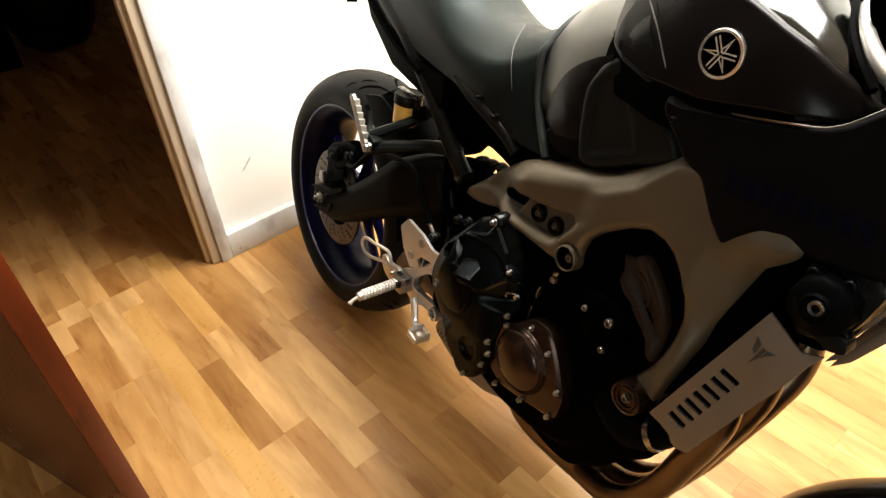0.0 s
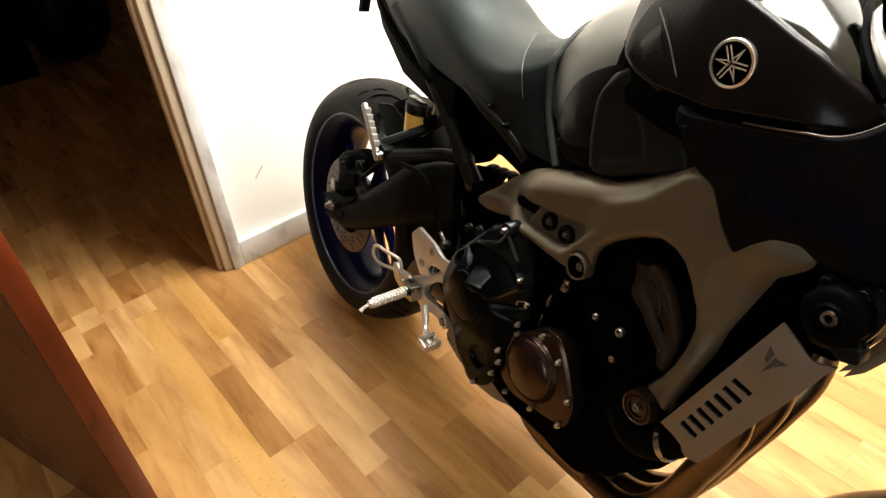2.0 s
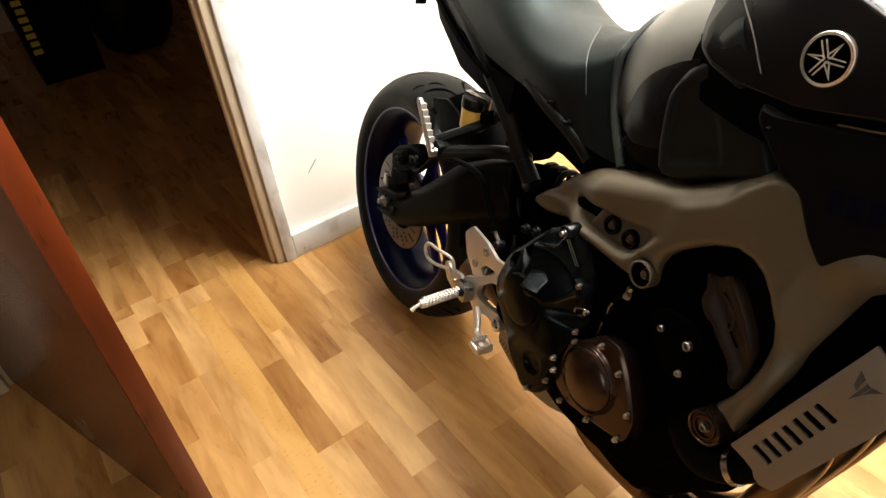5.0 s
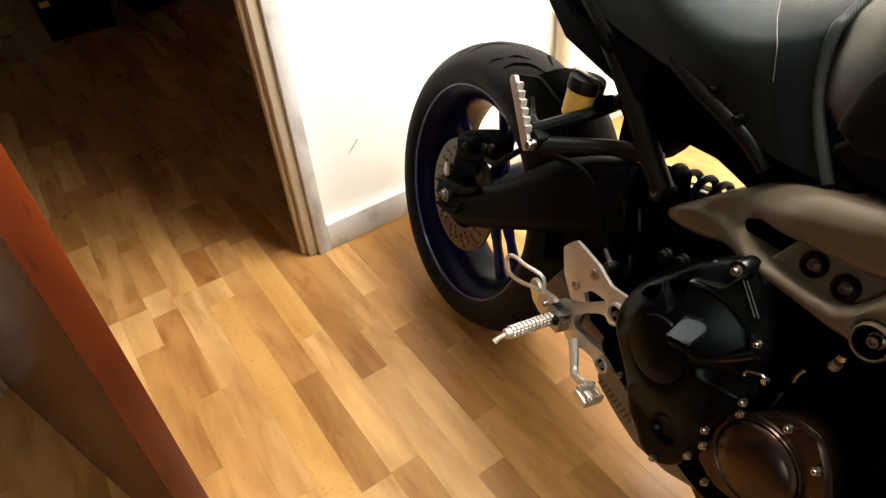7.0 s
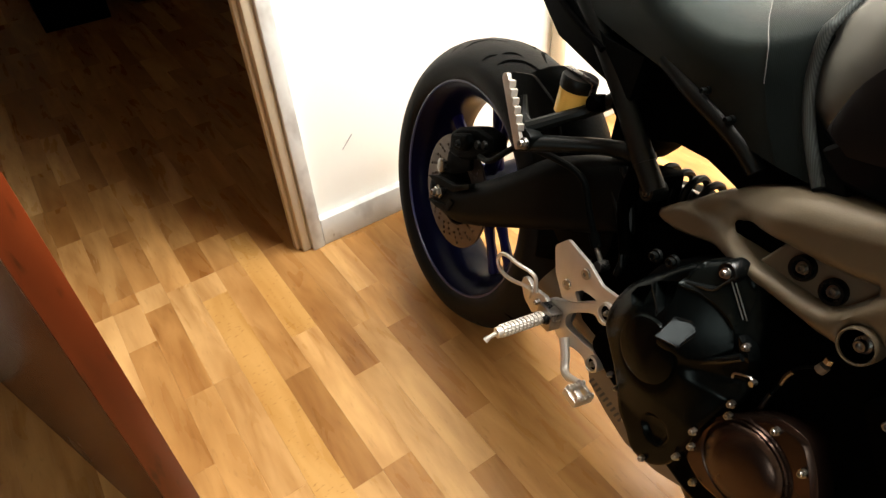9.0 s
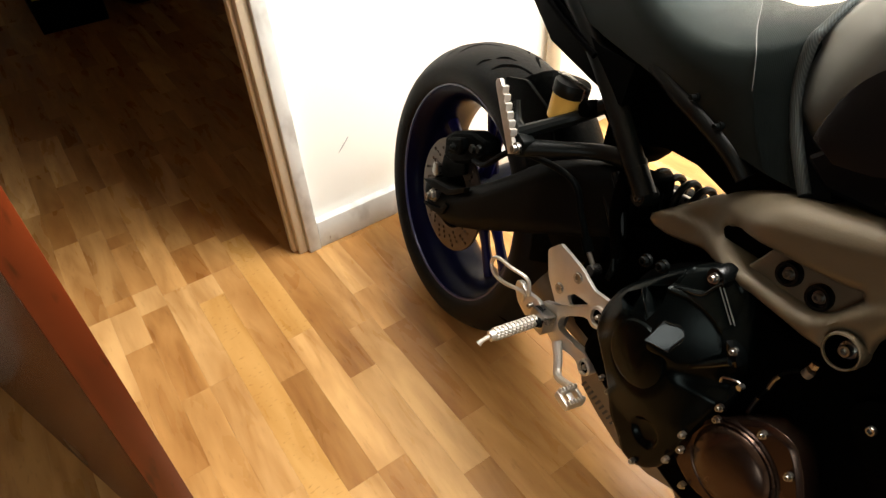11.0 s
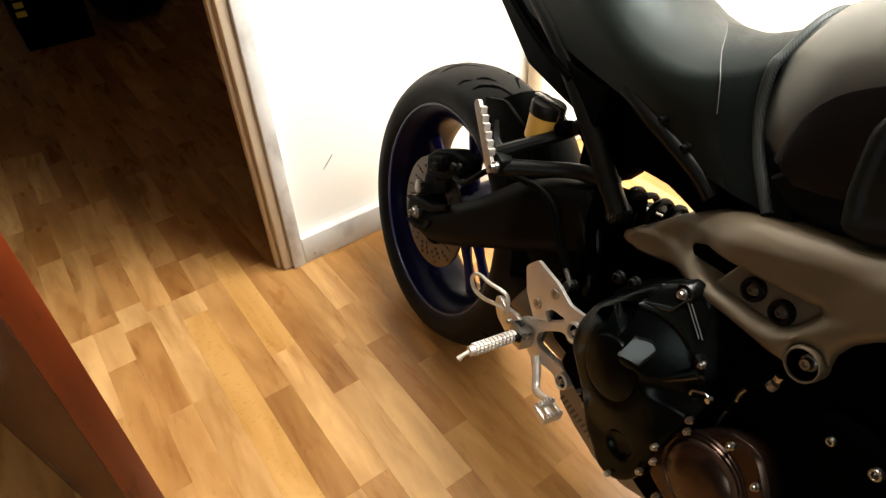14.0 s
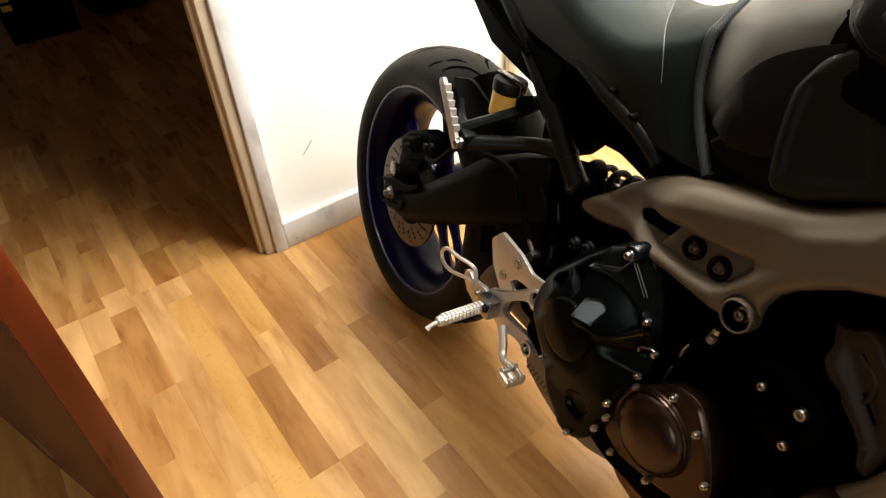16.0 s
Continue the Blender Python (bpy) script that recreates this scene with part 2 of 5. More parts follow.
# the same blue lighter still, a painted glint along the rim edge
M_LIP = material("wheel_blue_edge_lit", (0.020, 0.026, 0.095), 0.3, var=0.15, scale=30, spec=0.5)
M_BLUEPRINT = material("dark_blue_print", (0.0014, 0.0014, 0.0060), 0.48, var=0.2, scale=12, spec=0.03)
M_GUN = material("gunmetal_bolt", (0.16, 0.155, 0.145), 0.3, metal=1.0, var=0.3, scale=90)
M_GLOSS = material("gloss_black_engine_paint", (0.0024, 0.0030, 0.0030), 0.2, var=0.25, scale=30, bump=0.06, bump_scale=500, spec=0.28)
M_CLUTCH = material("satin_black_casting", (0.0011, 0.0016, 0.0016), 0.23, var=0.2, scale=30, bump=0.05, bump_scale=600, spec=0.062)
# unseen south wall; its grey sets how much light bounces into the room
M_SOUTH = material("grey_beige_bounce_wall", (0.46, 0.445, 0.40), 0.7, var=0.06, scale=3.0, bump=0.15, bump_scale=90)
for sheen_, tint_ in ((M_SEAT, (0.80, 1.0, 0.96)), (M_BAND, (0.80, 1.0, 0.96)), (M_RIBBED, (0.85, 1.0, 0.97)), (M_CLUTCH, (0.88, 1.0, 0.97))):
    sheen_.node_tree.nodes["Principled BSDF"].inputs["Specular Tint"].default_value = (*tint_, 1)


# ---- mesh helpers ----
def finish(bm, name, mat, angle=35.0):
    bmesh.ops.recalc_face_normals(bm, faces=bm.faces)
    me = bpy.data.meshes.new(name)
    for f in bm.faces:
        f.smooth = True
    bm.to_mesh(me)
    bm.free()
    me.materials.append(mat)
    me.set_sharp_from_angle(angle=radians(angle))
    return me


def part(name, bm, mat, parent=None, label="", angle=35.0):
    ob = new(name, finish(bm, name, mat, angle) if isinstance(bm, bmesh.types.BMesh) else bm)
    if parent:
        ob.parent = parent
    return tagged(ob, label)


def box(x0, y0, z0, x1, y1, z1, bevel=0.0):
    bm = bmesh.new()
    bmesh.ops.create_cube(bm, size=1, matrix=Matrix.Translation(((x0 + x1) / 2, (y0 + y1) / 2, (z0 + z1) / 2)) @ Matrix.Diagonal((x1 - x0, y1 - y0, z1 - z0, 1)))
    if bevel:
        bmesh.ops.bevel(bm, geom=bm.edges[:], offset=bevel, segments=2, affect="EDGES", profile=0.5)
    return bm


def join(*bms):
    out = bmesh.new()
    for b in bms:
        me = bpy.data.meshes.new("tmp")
        b.to_mesh(me)
        out.from_mesh(me)
        bpy.data.meshes.remove(me)
        b.free()
    return out


def moved(bm, m):
    bmesh.ops.transform(bm, matrix=m, verts=bm.verts)
    return bm


def rounded(pts, r, n=3):
    """A closed outline with its corners rounded to about r."""
    out, k = [], len(pts)
    for i in range(k):
        a, b, c = Vector(pts[i - 1]), Vector(pts[i]), Vector(pts[(i + 1) % k])
        da, dc = a - b, c - b
        ra, rc = min(r, da.length * 0.45), min(r, dc.length * 0.45)
        p, q = b + da.normalized() * ra, b + dc.normalized() * rc
        for j in range(n + 1):
            t = j / n
            out.append(tuple((1 - t) ** 2 * p + 2 * t * (1 - t) * b + t * t * q))
    return out


def plate(outline, s_in, s_out, holes=(), inset=0.0, rise=0.0, bevel=0.003, curve=None):
    """An outline in the bike's side view (forward, up), extruded from side offset s_in to s_out (to the right); a broad chamfer and a small bevel."""
    bm = bmesh.new()
    loops = [outline, *holes]
    for loop in loops:
        vs = [bm.verts.new((f, -s_in, h)) for f, h in loop]
        for i, v in enumerate(vs):
            bm.edges.new((v, vs[(i + 1) % len(vs)]))
    bmesh.ops.triangle_fill(bm, edges=bm.edges[:], use_beauty=True, use_dissolve=False)
    base = bm.faces[:]
    ret = bmesh.ops.extrude_face_region(bm, geom=base, use_keep_orig=True)
    top = [g for g in ret["geom"] if isinstance(g, bmesh.types.BMFace)]
    for v in {v for f in top for v in f.verts}:
        v.co.y = -s_out
    bmesh.ops.recalc_face_normals(bm, faces=bm.faces)
    if inset:
        bmesh.ops.inset_region(bm, faces=top, thickness=inset, use_even_offset=True)
        for v in {v for f in top for v in f.verts}:
            v.co.y -= rise
    if bevel:
        bm.normal_update()
        sharp = [e for e in bm.edges if len(e.link_faces) == 2 and e.calc_face_angle() > radians(24)]
        bmesh.ops.bevel(bm, geom=sharp, offset=bevel, segments=2, affect="EDGES", profile=0.6, clamp_overlap=True)
    if curve:
        for v in bm.verts:
            v.co = curve(v.co)
    return bm


def outline_distance(loops, P):
    """For each point of P: its distance to the nearest edge of the loops, and whether it lies inside them (holes left out)."""
    best, inside = np.full(len(P), 9.0), np.zeros(len(P), bool)
    for loop in loops:
        A = np.array(loop, float)
        for a, b in zip(A, np.roll(A, -1, 0)):
            e = b - a
            t = np.clip(((P - a) @ e) / max(1e-12, e @ e), 0, 1)
            best = np.minimum(best, np.hypot(*(P - a - t[:, None] * e).T))
            if a[1] != b[1]:
                cross = ((a[1] > P[:, 1]) != (b[1] > P[:, 1])) & (P[:, 0] < e[0] * (P[:, 1] - a[1]) / e[1] + a[0])
                inside ^= cross
    return best, inside


def resampled(loop, step):
    out = []
    for a, b in zip(loop, [*loop[1:], loop[0]]):
        a, b = Vector(a), Vector(b)
        n = max(1, round((b - a).length / step))
        out += [tuple(a.lerp(b, k / n)) for k in range(n)]
    return out


def cast(outline, s_in, surf, holes=(), step=0.006, near=(0.0012, 0.0035), creases=()):
    """A cast piece: the outline in the bike's side view, filled with a fine net whose side offset is surf(forward, up, distance to the edge), closed by walls back to s_in."""
    loops = [resampled(q, step) for q in (outline, *holes)]
    pts, edges = [], []
    for q in loops:
        k = len(pts)
        pts += q
        edges += [(k + i, k + (i + 1) % len(q)) for i in range(len(q))]
    extra = []
    for q in creases:
        path = [Vector(p) for p in q]
        fine = []
        for a, b in zip(path, path[1:]):
            n = max(1, round((b - a).length / (0.6 * step)))
            fine += [a.lerp(b, k / n) for k in range(n)]
        fine.append(path[-1])
        for k in (-0.0014, 0.0, 0.0014):
            first = len(pts)
            for i, p in enumerate(fine):
                t = fine[min(i + 1, len(fine) - 1)] - fine[max(i - 1, 0)]
                n_ = Vector((-t.y, t.x)).normalized()
                pts.append((p.x + k * n_.x, p.y + k * n_.y))
            edges += [(i, i + 1) for i in range(first, len(pts) - 1)]
    for q in loops:
        for i, p in enumerate(q):
            t = Vector(q[(i + 1) % len(q)]) - Vector(q[i - 1])
            n_ = Vector((-t.y, t.x)).normalized()
            extra += [(p[0] + sg * d * n_.x, p[1] + sg * d * n_.y, d) for d in near for sg in (1, -1)]
    A = np.array(outline)
    (x0, y0), (x1, y1) = A.min(0), A.max(0)
    row = 0
    y = y0
    while y < y1:
        x = x0 + (0.5 * step if row % 2 else 0)
        while x < x1:
            extra.append((x, y, near[-1] + 0.5 * step))
            x += step
        y += step * 0.866
        row += 1
    E = np.array(extra)
    d, ok = outline_distance(loops, E[:, :2])
    keep = ok & (d > E[:, 2] * 0.93)
    for q in creases:
        A = np.array(q)
        for a, b in zip(A, A[1:]):
            e = b - a
            t = np.clip(((E[:, :2] - a) @ e) / max(1e-12, e @ e), 0, 1)
            keep &= np.hypot(*(E[:, :2] - a - t[:, None] * e).T) > 0.0024
    pts += [tuple(q) for q in E[keep][:, :2]]
    vs, _, fs, _, _, _ = delaunay_2d_cdt([Vector(q) for q in pts], edges, [], 0, 1e-7)
    V = np.array([tuple(v) for v in vs])
    d, _ = outline_distance(loops, V)
    mid = np.array([V[list(f)].mean(0) for f in fs])
    _, ok = outline_distance(loops, mid)
    bm = bmesh.new()
    top = [bm.verts.new((x, -surf(x, y, dd), y)) for (x, y), dd in zip(V, d)]
    for f, good in zip(fs, ok):
        if good:
            bm.faces.new([top[i] for i in f])
    for v in [v for v in bm.verts if not v.link_faces]:
        bm.verts.remove(v)
    open_edges = [e for e in bm.edges if len(e.link_faces) == 1]
    ret = bmesh.ops.extrude_edge_only(bm, edges=open_edges)
    for g in ret["geom"]:
        if isinstance(g, bmesh.types.BMVert):
            g.co.y = -s_in
    return bm


def quarter(d, r):
    """How far a rounded edge of radius r has dropped at distance d from the rim."""
    u = 1 - min(d / r, 1.0)
    return r * (1 - math.sqrt(max(0.0, 1 - u * u)))


def line_side(line, f, h):
    """How far above the polyline (forward, up) the point lies."""
    return h - float(np.interp(f, [q[0] for q in line], [q[1] for q in line]))


def smoothstep(a, b, x):
    t = min(1.0, max(0.0, (x - a) / (b - a)))
    return t * t * (3 - 2 * t)


def smooth_path(pts, n=6):
    """Catmull-Rom through the points."""
    P = [Vector(p) for p in pts]
    P = [2 * P[0] - P[1], *P, 2 * P[-1] - P[-2]]
    out = []
    for i in range(1, len(P) - 2):
        for j in range(n):
            t = j / n
            a, b, c, d = P[i - 1], P[i], P[i + 1], P[i + 2]
            out.append(0.5 * (2 * b + (c - a) * t + (2 * a - 5 * b + 4 * c - d) * t * t + (3 * b - a - 3 * c + d) * t ** 3))
    return [*out, P[-2]]


def tube(pts, r, segs=12, smooth=6, caps=True, radii=None):
    """A round bar along the points; radii: one for each given point."""
    path = smooth_path(pts, smooth) if smooth > 1 else [Vector(p) for p in pts]
    if radii:
        rs = [float(np.interp(i / (len(path) - 1) * (len(pts) - 1), range(len(pts)), radii)) for i in range(len(path))]
    else:
        rs = [r] * len(path)
    bm = bmesh.new()
    rings, ref = [], None
    for i, p in enumerate(path):
        d = (path[min(i + 1, len(path) - 1)] - path[max(i - 1, 0)]).normalized()
        if ref is None:
            ref = d.orthogonal().normalized()
        ref = (ref - ref.dot(d) * d).normalized()
        up = d.cross(ref)
        rings.append([bm.verts.new(p + rs[i] * (math.cos(a) * ref + math.sin(a) * up)) for a in [2 * math.pi * q / segs for q in range(segs)]])
    for a, b in zip(rings, rings[1:]):
        for k in range(segs):
            bm.faces.new((a[k], a[(k + 1) % segs], b[(k + 1) % segs], b[k]))
    if caps:
        bm.faces.new(rings[0][::-1])
        bm.faces.new(rings[-1])
    return bm


def revolve(profile, centre, segs=48, closed=False, squash=1.0, start=0.0, sweep=360.0):
    """A turned part about the bike's cross axis: profile of (radius, side offset to the right); centre (forward, up)."""
    bm = bmesh.new()
    full = sweep >= 360
    steps = segs if full else segs + 1
    rings = []
    for i in range(steps):
        a = radians(start + sweep * i / segs)
        rings.append([bm.verts.new((centre[0] + r * math.cos(a), -s, centre[1] + squash * r * math.sin(a))) for r, s in profile])
    n = len(profile)
    for i in range(segs):
        a, b = rings[i], rings[(i + 1) % steps]
        for k in range(n if closed else n - 1):
            q = (a[k], a[(k + 1) % n], b[(k + 1) % n], b[k])
            bm.faces.new(q)
    bmesh.ops.remove_doubles(bm, verts=bm.verts, dist=1e-6)
    return bm


def loft(sections, close_ends=True):
    bm = bmesh.new()
    rings = [[bm.verts.new(p) for p in sec] for sec in sections]
    n = len(rings[0])
    for a, b in zip(rings, rings[1:]):
        for k in range(n):
            bm.faces.new((a[k], a[(k + 1) % n], b[(k + 1) % n], b[k]))
    if close_ends:
        bm.faces.new(rings[0][::-1])
        bm.faces.new(rings[-1])
    return bm


def at_side(f, s, h):
    return Vector((f, -s, h))


# ---- the room ----
ROOM_X0, ROOM_X1, ROOM_Y0, WALL_Y, BACK_Y, TOP = -1.7, 2.4, -3.4, -0.06, 3.3, 2.5
OPEN_L, OPEN_R, DOOR_H = -0.50, 0.317, 2.05


def structure(name, bm, mat, label, category, parent=None):
    return tagged(part(name, bm, mat, parent), label, category, kind="structure")


structure("wall_north", join(box(OPEN_R, WALL_Y, 0, ROOM_X1, 0.06, TOP), box(ROOM_X0, WALL_Y, 0, OPEN_L, 0.06, TOP), box(OPEN_L, WALL_Y, DOOR_H, OPEN_R, 0.06, TOP)),
          M_WALL, "white painted plaster wall with a doorway", "wall")
structure("wall_east", box(ROOM_X1, ROOM_Y0, 0, ROOM_X1 + 0.15, BACK_Y, TOP), M_WALL, "plain white painted wall", "wall")
WIN_Y0, WIN_Y1, WIN_Z0, WIN_Z1 = -2.45, -1.55, 0.85, 1.75
structure("wall_west", join(box(ROOM_X0 - 0.12, ROOM_Y0, 0, ROOM_X0, WIN_Y0, TOP), box(ROOM_X0 - 0.12, WIN_Y1, 0, ROOM_X0, BACK_Y, TOP),
                            box(ROOM_X0 - 0.12, WIN_Y0, 0, ROOM_X0, WIN_Y1, WIN_Z0), box(ROOM_X0 - 0.12, WIN_Y0, WIN_Z1, ROOM_X0, WIN_Y1, TOP)), M_PANEL, "unseen dark red-brown panelled wall with a window", "wall")
structure("wall_south", box(ROOM_X0 - 0.12, ROOM_Y0 - 0.12, 0, ROOM_X1 + 0.15, ROOM_Y0, TOP), M_SOUTH, "unseen grey-beige wall, toned for bounce light", "wall")
structure("wall_back", box(ROOM_X0 - 0.12, BACK_Y, 0, ROOM_X1 + 0.15, BACK_Y + 0.12, TOP), M_WALL, "plain wall of the unlit back room", "wall")
structure("ceiling", box(ROOM_X0 - 0.12, ROOM_Y0 - 0.12, TOP, ROOM_X1 + 0.15, BACK_Y + 0.12, TOP + 0.1), M_CEIL, "plain white ceiling", "ceiling")
floor = structure("floor", box(ROOM_X0 - 0.12, ROOM_Y0 - 0.12, -0.1, ROOM_X1 + 0.15, BACK_Y + 0.12, -0.004), M_GAP, "beech-look three-strip laminate floor", "floor")
# skirting boards
structure("baseboard", join(box(0.353, WALL_Y - 0.027, 0, ROOM_X1, WALL_Y, 0.086, 0.004), box(ROOM_X0, WALL_Y - 0.027, 0, OPEN_L - 0.04, WALL_Y, 0.086, 0.004)),
          M_TRIM, "scuffed white painted skirting board", "skirting board")
structure("baseboard", box(ROOM_X1 - 0.016, ROOM_Y0, 0, ROOM_X1, WALL_Y - 0.03, 0.086, 0.004), M_TRIM, "white painted skirting board", "skirting board")
# door frame: architrave, lining with rebates, stop bead
frame_ob = structure("door_frame", join(box(OPEN_R, WALL_Y - 0.030, 0, OPEN_R + 0.035, WALL_Y, DOOR_H + 0.035, 0.003), box(OPEN_L - 0.035, WALL_Y - 0.030, 0, OPEN_L, WALL_Y, DOOR_H + 0.035, 0.003),
                                        box(OPEN_L + 0.001, WALL_Y - 0.030, DOOR_H, OPEN_R - 0.001, WALL_Y, DOOR_H + 0.035, 0.003)), M_TRIM, "chipped white architrave round the doorway", "door frame")
for name, x0, y0, x1, y1 in (("lining", -0.026, -0.078, -0.0005, -0.012), ("stop_bead", -0.038, -0.060, -0.0265, -0.036)):
    part(name, box(OPEN_R + x0, y0, 0, OPEN_R + x1, y1, DOOR_H - 0.001, 0.004), M_LINING, frame_ob, "beige painted " + name.replace("_", " "))
    part(name, box(OPEN_L - x1, y0, 0, OPEN_L - x0, y1, DOOR_H - 0.001, 0.004), M_LINING, frame_ob, "beige painted " + name.replace("_", " "))
# unseen window behind the camera, added round the fill light, and the ceiling lamp
XW = ROOM_X0 - 0.07
structure("window_1", join(box(XW, WIN_Y0, WIN_Z0, XW + 0.05, WIN_Y1, WIN_Z0 + 0.05, 0.004), box(XW, WIN_Y0, WIN_Z1 - 0.05, XW + 0.05, WIN_Y1, WIN_Z1, 0.004),
                                 box(XW, WIN_Y0, WIN_Z0 + 0.05, XW + 0.05, WIN_Y0 + 0.05, WIN_Z1 - 0.05, 0.004), box(XW, WIN_Y1 - 0.05, WIN_Z0 + 0.05, XW + 0.05, WIN_Y1, WIN_Z1 - 0.05, 0.004)),
                M_TRIM, "white framed window, unseen, set round the fill light", "window")
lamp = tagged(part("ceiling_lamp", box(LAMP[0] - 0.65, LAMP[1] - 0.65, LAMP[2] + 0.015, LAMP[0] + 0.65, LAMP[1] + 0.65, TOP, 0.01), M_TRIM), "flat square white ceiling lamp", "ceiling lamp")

part("scuff", tube([(0.463, WALL_Y - 0.0004, 0.252), (0.476, WALL_Y - 0.0004, 0.266), (0.496, WALL_Y - 0.0004, 0.287)], 0.0012, 6, 4, radii=[0.0008, 0.0021, 0.0017]), M_SCUFF, bpy.data.objects["wall_north"], "grey scuff mark")
# pipe up the wall
pipe = tagged(part("wall_pipe", tube([(1.185, WALL_Y - 0.028, 0.0), (1.185, WALL_Y - 0.028, 2.5)], 0.022, 16, 1), M_LINING), "beige painted vertical pipe on the wall", "pipe")

# door leaf, standing open into the room
H0, H1 = Vector((-0.47, -0.035, 0)), Vector((-0.195, -0.81, 0))
DIR = (H1 - H0).normalized()
NRM = Vector((-DIR.y, DIR.x, 0))
LEAF_L, LEAF_T = (H1 - H0).length, 0.036
leaf_m = Matrix((( DIR.x, NRM.x, 0, H0.x), (DIR.y, NRM.y, 0, H0.y), (0, 0, 1, 0.0), (0, 0, 0, 1)))
leaf = tagged(part("door_leaf", box(0, 0.0, 0.008, LEAF_L - 0.006, LEAF_T, 2.03, 0.0015), M_LEAF), "glossy dark red-brown wooden door standing open", "door")
leaf.matrix_world = leaf_m
part("edge_lipping", box(LEAF_L - 0.0058, -0.001, 0.008, LEAF_L, LEAF_T + 0.001, 2.03, 0.0012), M_LEAF_EDGE, leaf, "red stained edge strip with knots")
part("handle", join(tube([(LEAF_L - 0.07, -0.001, 1.02), (LEAF_L - 0.07, -0.05, 1.02), (LEAF_L - 0.19, -0.05, 1.02)], 0.009, 12, 4), tube([(LEAF_L - 0.07, -0.002, 1.02), (LEAF_L - 0.07, -0.008, 1.02)], 0.025, 20, 1)), M_STEEL, leaf, "steel lever handle")

# ---- the motorcycle: local x forward, y left, z up; it leans on its stand ----
bike = new("motorcycle")
tagged(bike, "black naked motorcycle, bronze-grey frame, blue wheels, leaning on its stand", "motorcycle")
bike.matrix_world = pose(0.5356, -0.481, 0.004, 0, 0, -7.5 - 90) @ pose(0, 0, 0, -13.9, 0, 0)
bike.empty_display_size = 0.1

# bolts share a few meshes
def bolt_mesh(name, r, h, mat, washer=True):
    prof = [(0, 0.3 * h), (0.42 * r, 0.3 * h), (0.5 * r, h * 0.92), (0.56 * r, h), (0.85 * r, h), (r, h * 0.8), (r, 0)]
    if washer:
        prof += [(1.35 * r, 0), (1.4 * r, -0.12 * h), (1.4 * r, -0.8 * h)]
    return finish(revolve(prof, (0, 0), 18), name, mat)


BOLT_S = bolt_mesh("bolt_small", 0.0034, 0.0045, M_STEEL)
BOLT_M = bolt_mesh("bolt_medium", 0.0046, 0.0055, M_STEEL)
BOLT_L = bolt_mesh("bolt_large", 0.0064, 0.007, M_STEEL)
BOLT_D = bolt_mesh("bolt_dark", 0.0050, 0.005, M_GUN)
BOLT_T = bolt_mesh("bolt_tiny_black", 0.0036, 0.008, M_BLACK)
BOLT_K = bolt_mesh("bolt_black", 0.0062, 0.006, M_BLACK)


def bolt(mesh, f, s, h, parent, label=""):
    ob = new("bolt", mesh)
    ob.parent = parent
    ob.location = (f, -s, h)
    return tagged(ob, label)


# rear wheel
RC = (0.0, 0.315)
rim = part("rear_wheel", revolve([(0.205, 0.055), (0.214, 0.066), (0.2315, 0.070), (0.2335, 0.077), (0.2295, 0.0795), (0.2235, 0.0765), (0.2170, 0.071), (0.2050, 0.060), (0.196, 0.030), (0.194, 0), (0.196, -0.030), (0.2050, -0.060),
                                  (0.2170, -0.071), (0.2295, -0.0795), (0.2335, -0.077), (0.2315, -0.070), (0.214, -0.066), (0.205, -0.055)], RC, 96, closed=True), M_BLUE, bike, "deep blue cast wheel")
TYRE = [(0.2300, 0.0785), (0.2360, 0.086), (0.2480, 0.0925), (0.2640, 0.0945), (0.2740, 0.0915), (0.2840, 0.084), (0.2940, 0.072), (0.3040, 0.055), (0.3110, 0.034), (0.3150, 0.0)]
part("tyre", revolve([*TYRE, *[(r, -s) for r, s in TYRE[-2::-1]], (0.2255, -0.070), (0.2255, 0.070)], RC, 120, closed=True), M_RUBBER, rim, "black sport tyre with curved tread cuts")


def groove_shade(a0, pts, width=0.006):
    """A near-black strip laid proud of the tread as a groove's shade: pts of (degrees round from a0, side offset)."""
    rad = lambda s: float(np.interp(abs(s), [q[1] for q in TYRE[::-1]][:7], [q[0] for q in TYRE[::-1]][:7])) + 0.0006
    path = smooth_path([(a, s, 0) for a, s in pts], 4)
    bm = bmesh.new()
    L_, R_ = [], []
    for i, q in enumerate(path):
        t = path[min(i + 1, len(path) - 1)] - path[max(i - 1, 0)]
        t = Vector((t.x * 0.0053, t.y)).normalized()
        w = width * 0.5 * (0.25 + math.sin(math.pi * (i + 0.3) / (len(path) - 0.4)))
        for side, arr in ((1, L_), (-1, R_)):
            a = radians(a0 + q.x + side * -t.y * w / 0.0053)
            s = q.y + side * t.x * w
            r = rad(s)
            arr.append(bm.verts.new((RC[0] + r * math.cos(a), -s, RC[1] + r * math.sin(a))))
    for i in range(len(path) - 1):
        bm.faces.new((L_[i], L_[i + 1], R_[i + 1], R_[i]))
    return bm


cuts = []
for k in range(15):
    a0 = k * 24.0
    for sg in (1, -1):
        cuts += [groove_shade(a0 + 6 * (sg < 0), [(0, 0.012 * sg), (7, 0.030 * sg), (11, 0.056 * sg), (12, 0.074 * sg)], 0.007),
                 groove_shade(a0 + 11 + 6 * (sg < 0), [(0, 0.024 * sg), (4, 0.040 * sg), (5, 0.054 * sg)], 0.006),
                 groove_shade(a0 + 17 + 6 * (sg < 0), [(0, 0.060 * sg), (2, 0.072 * sg), (2.5, 0.083 * sg)], 0.005)]
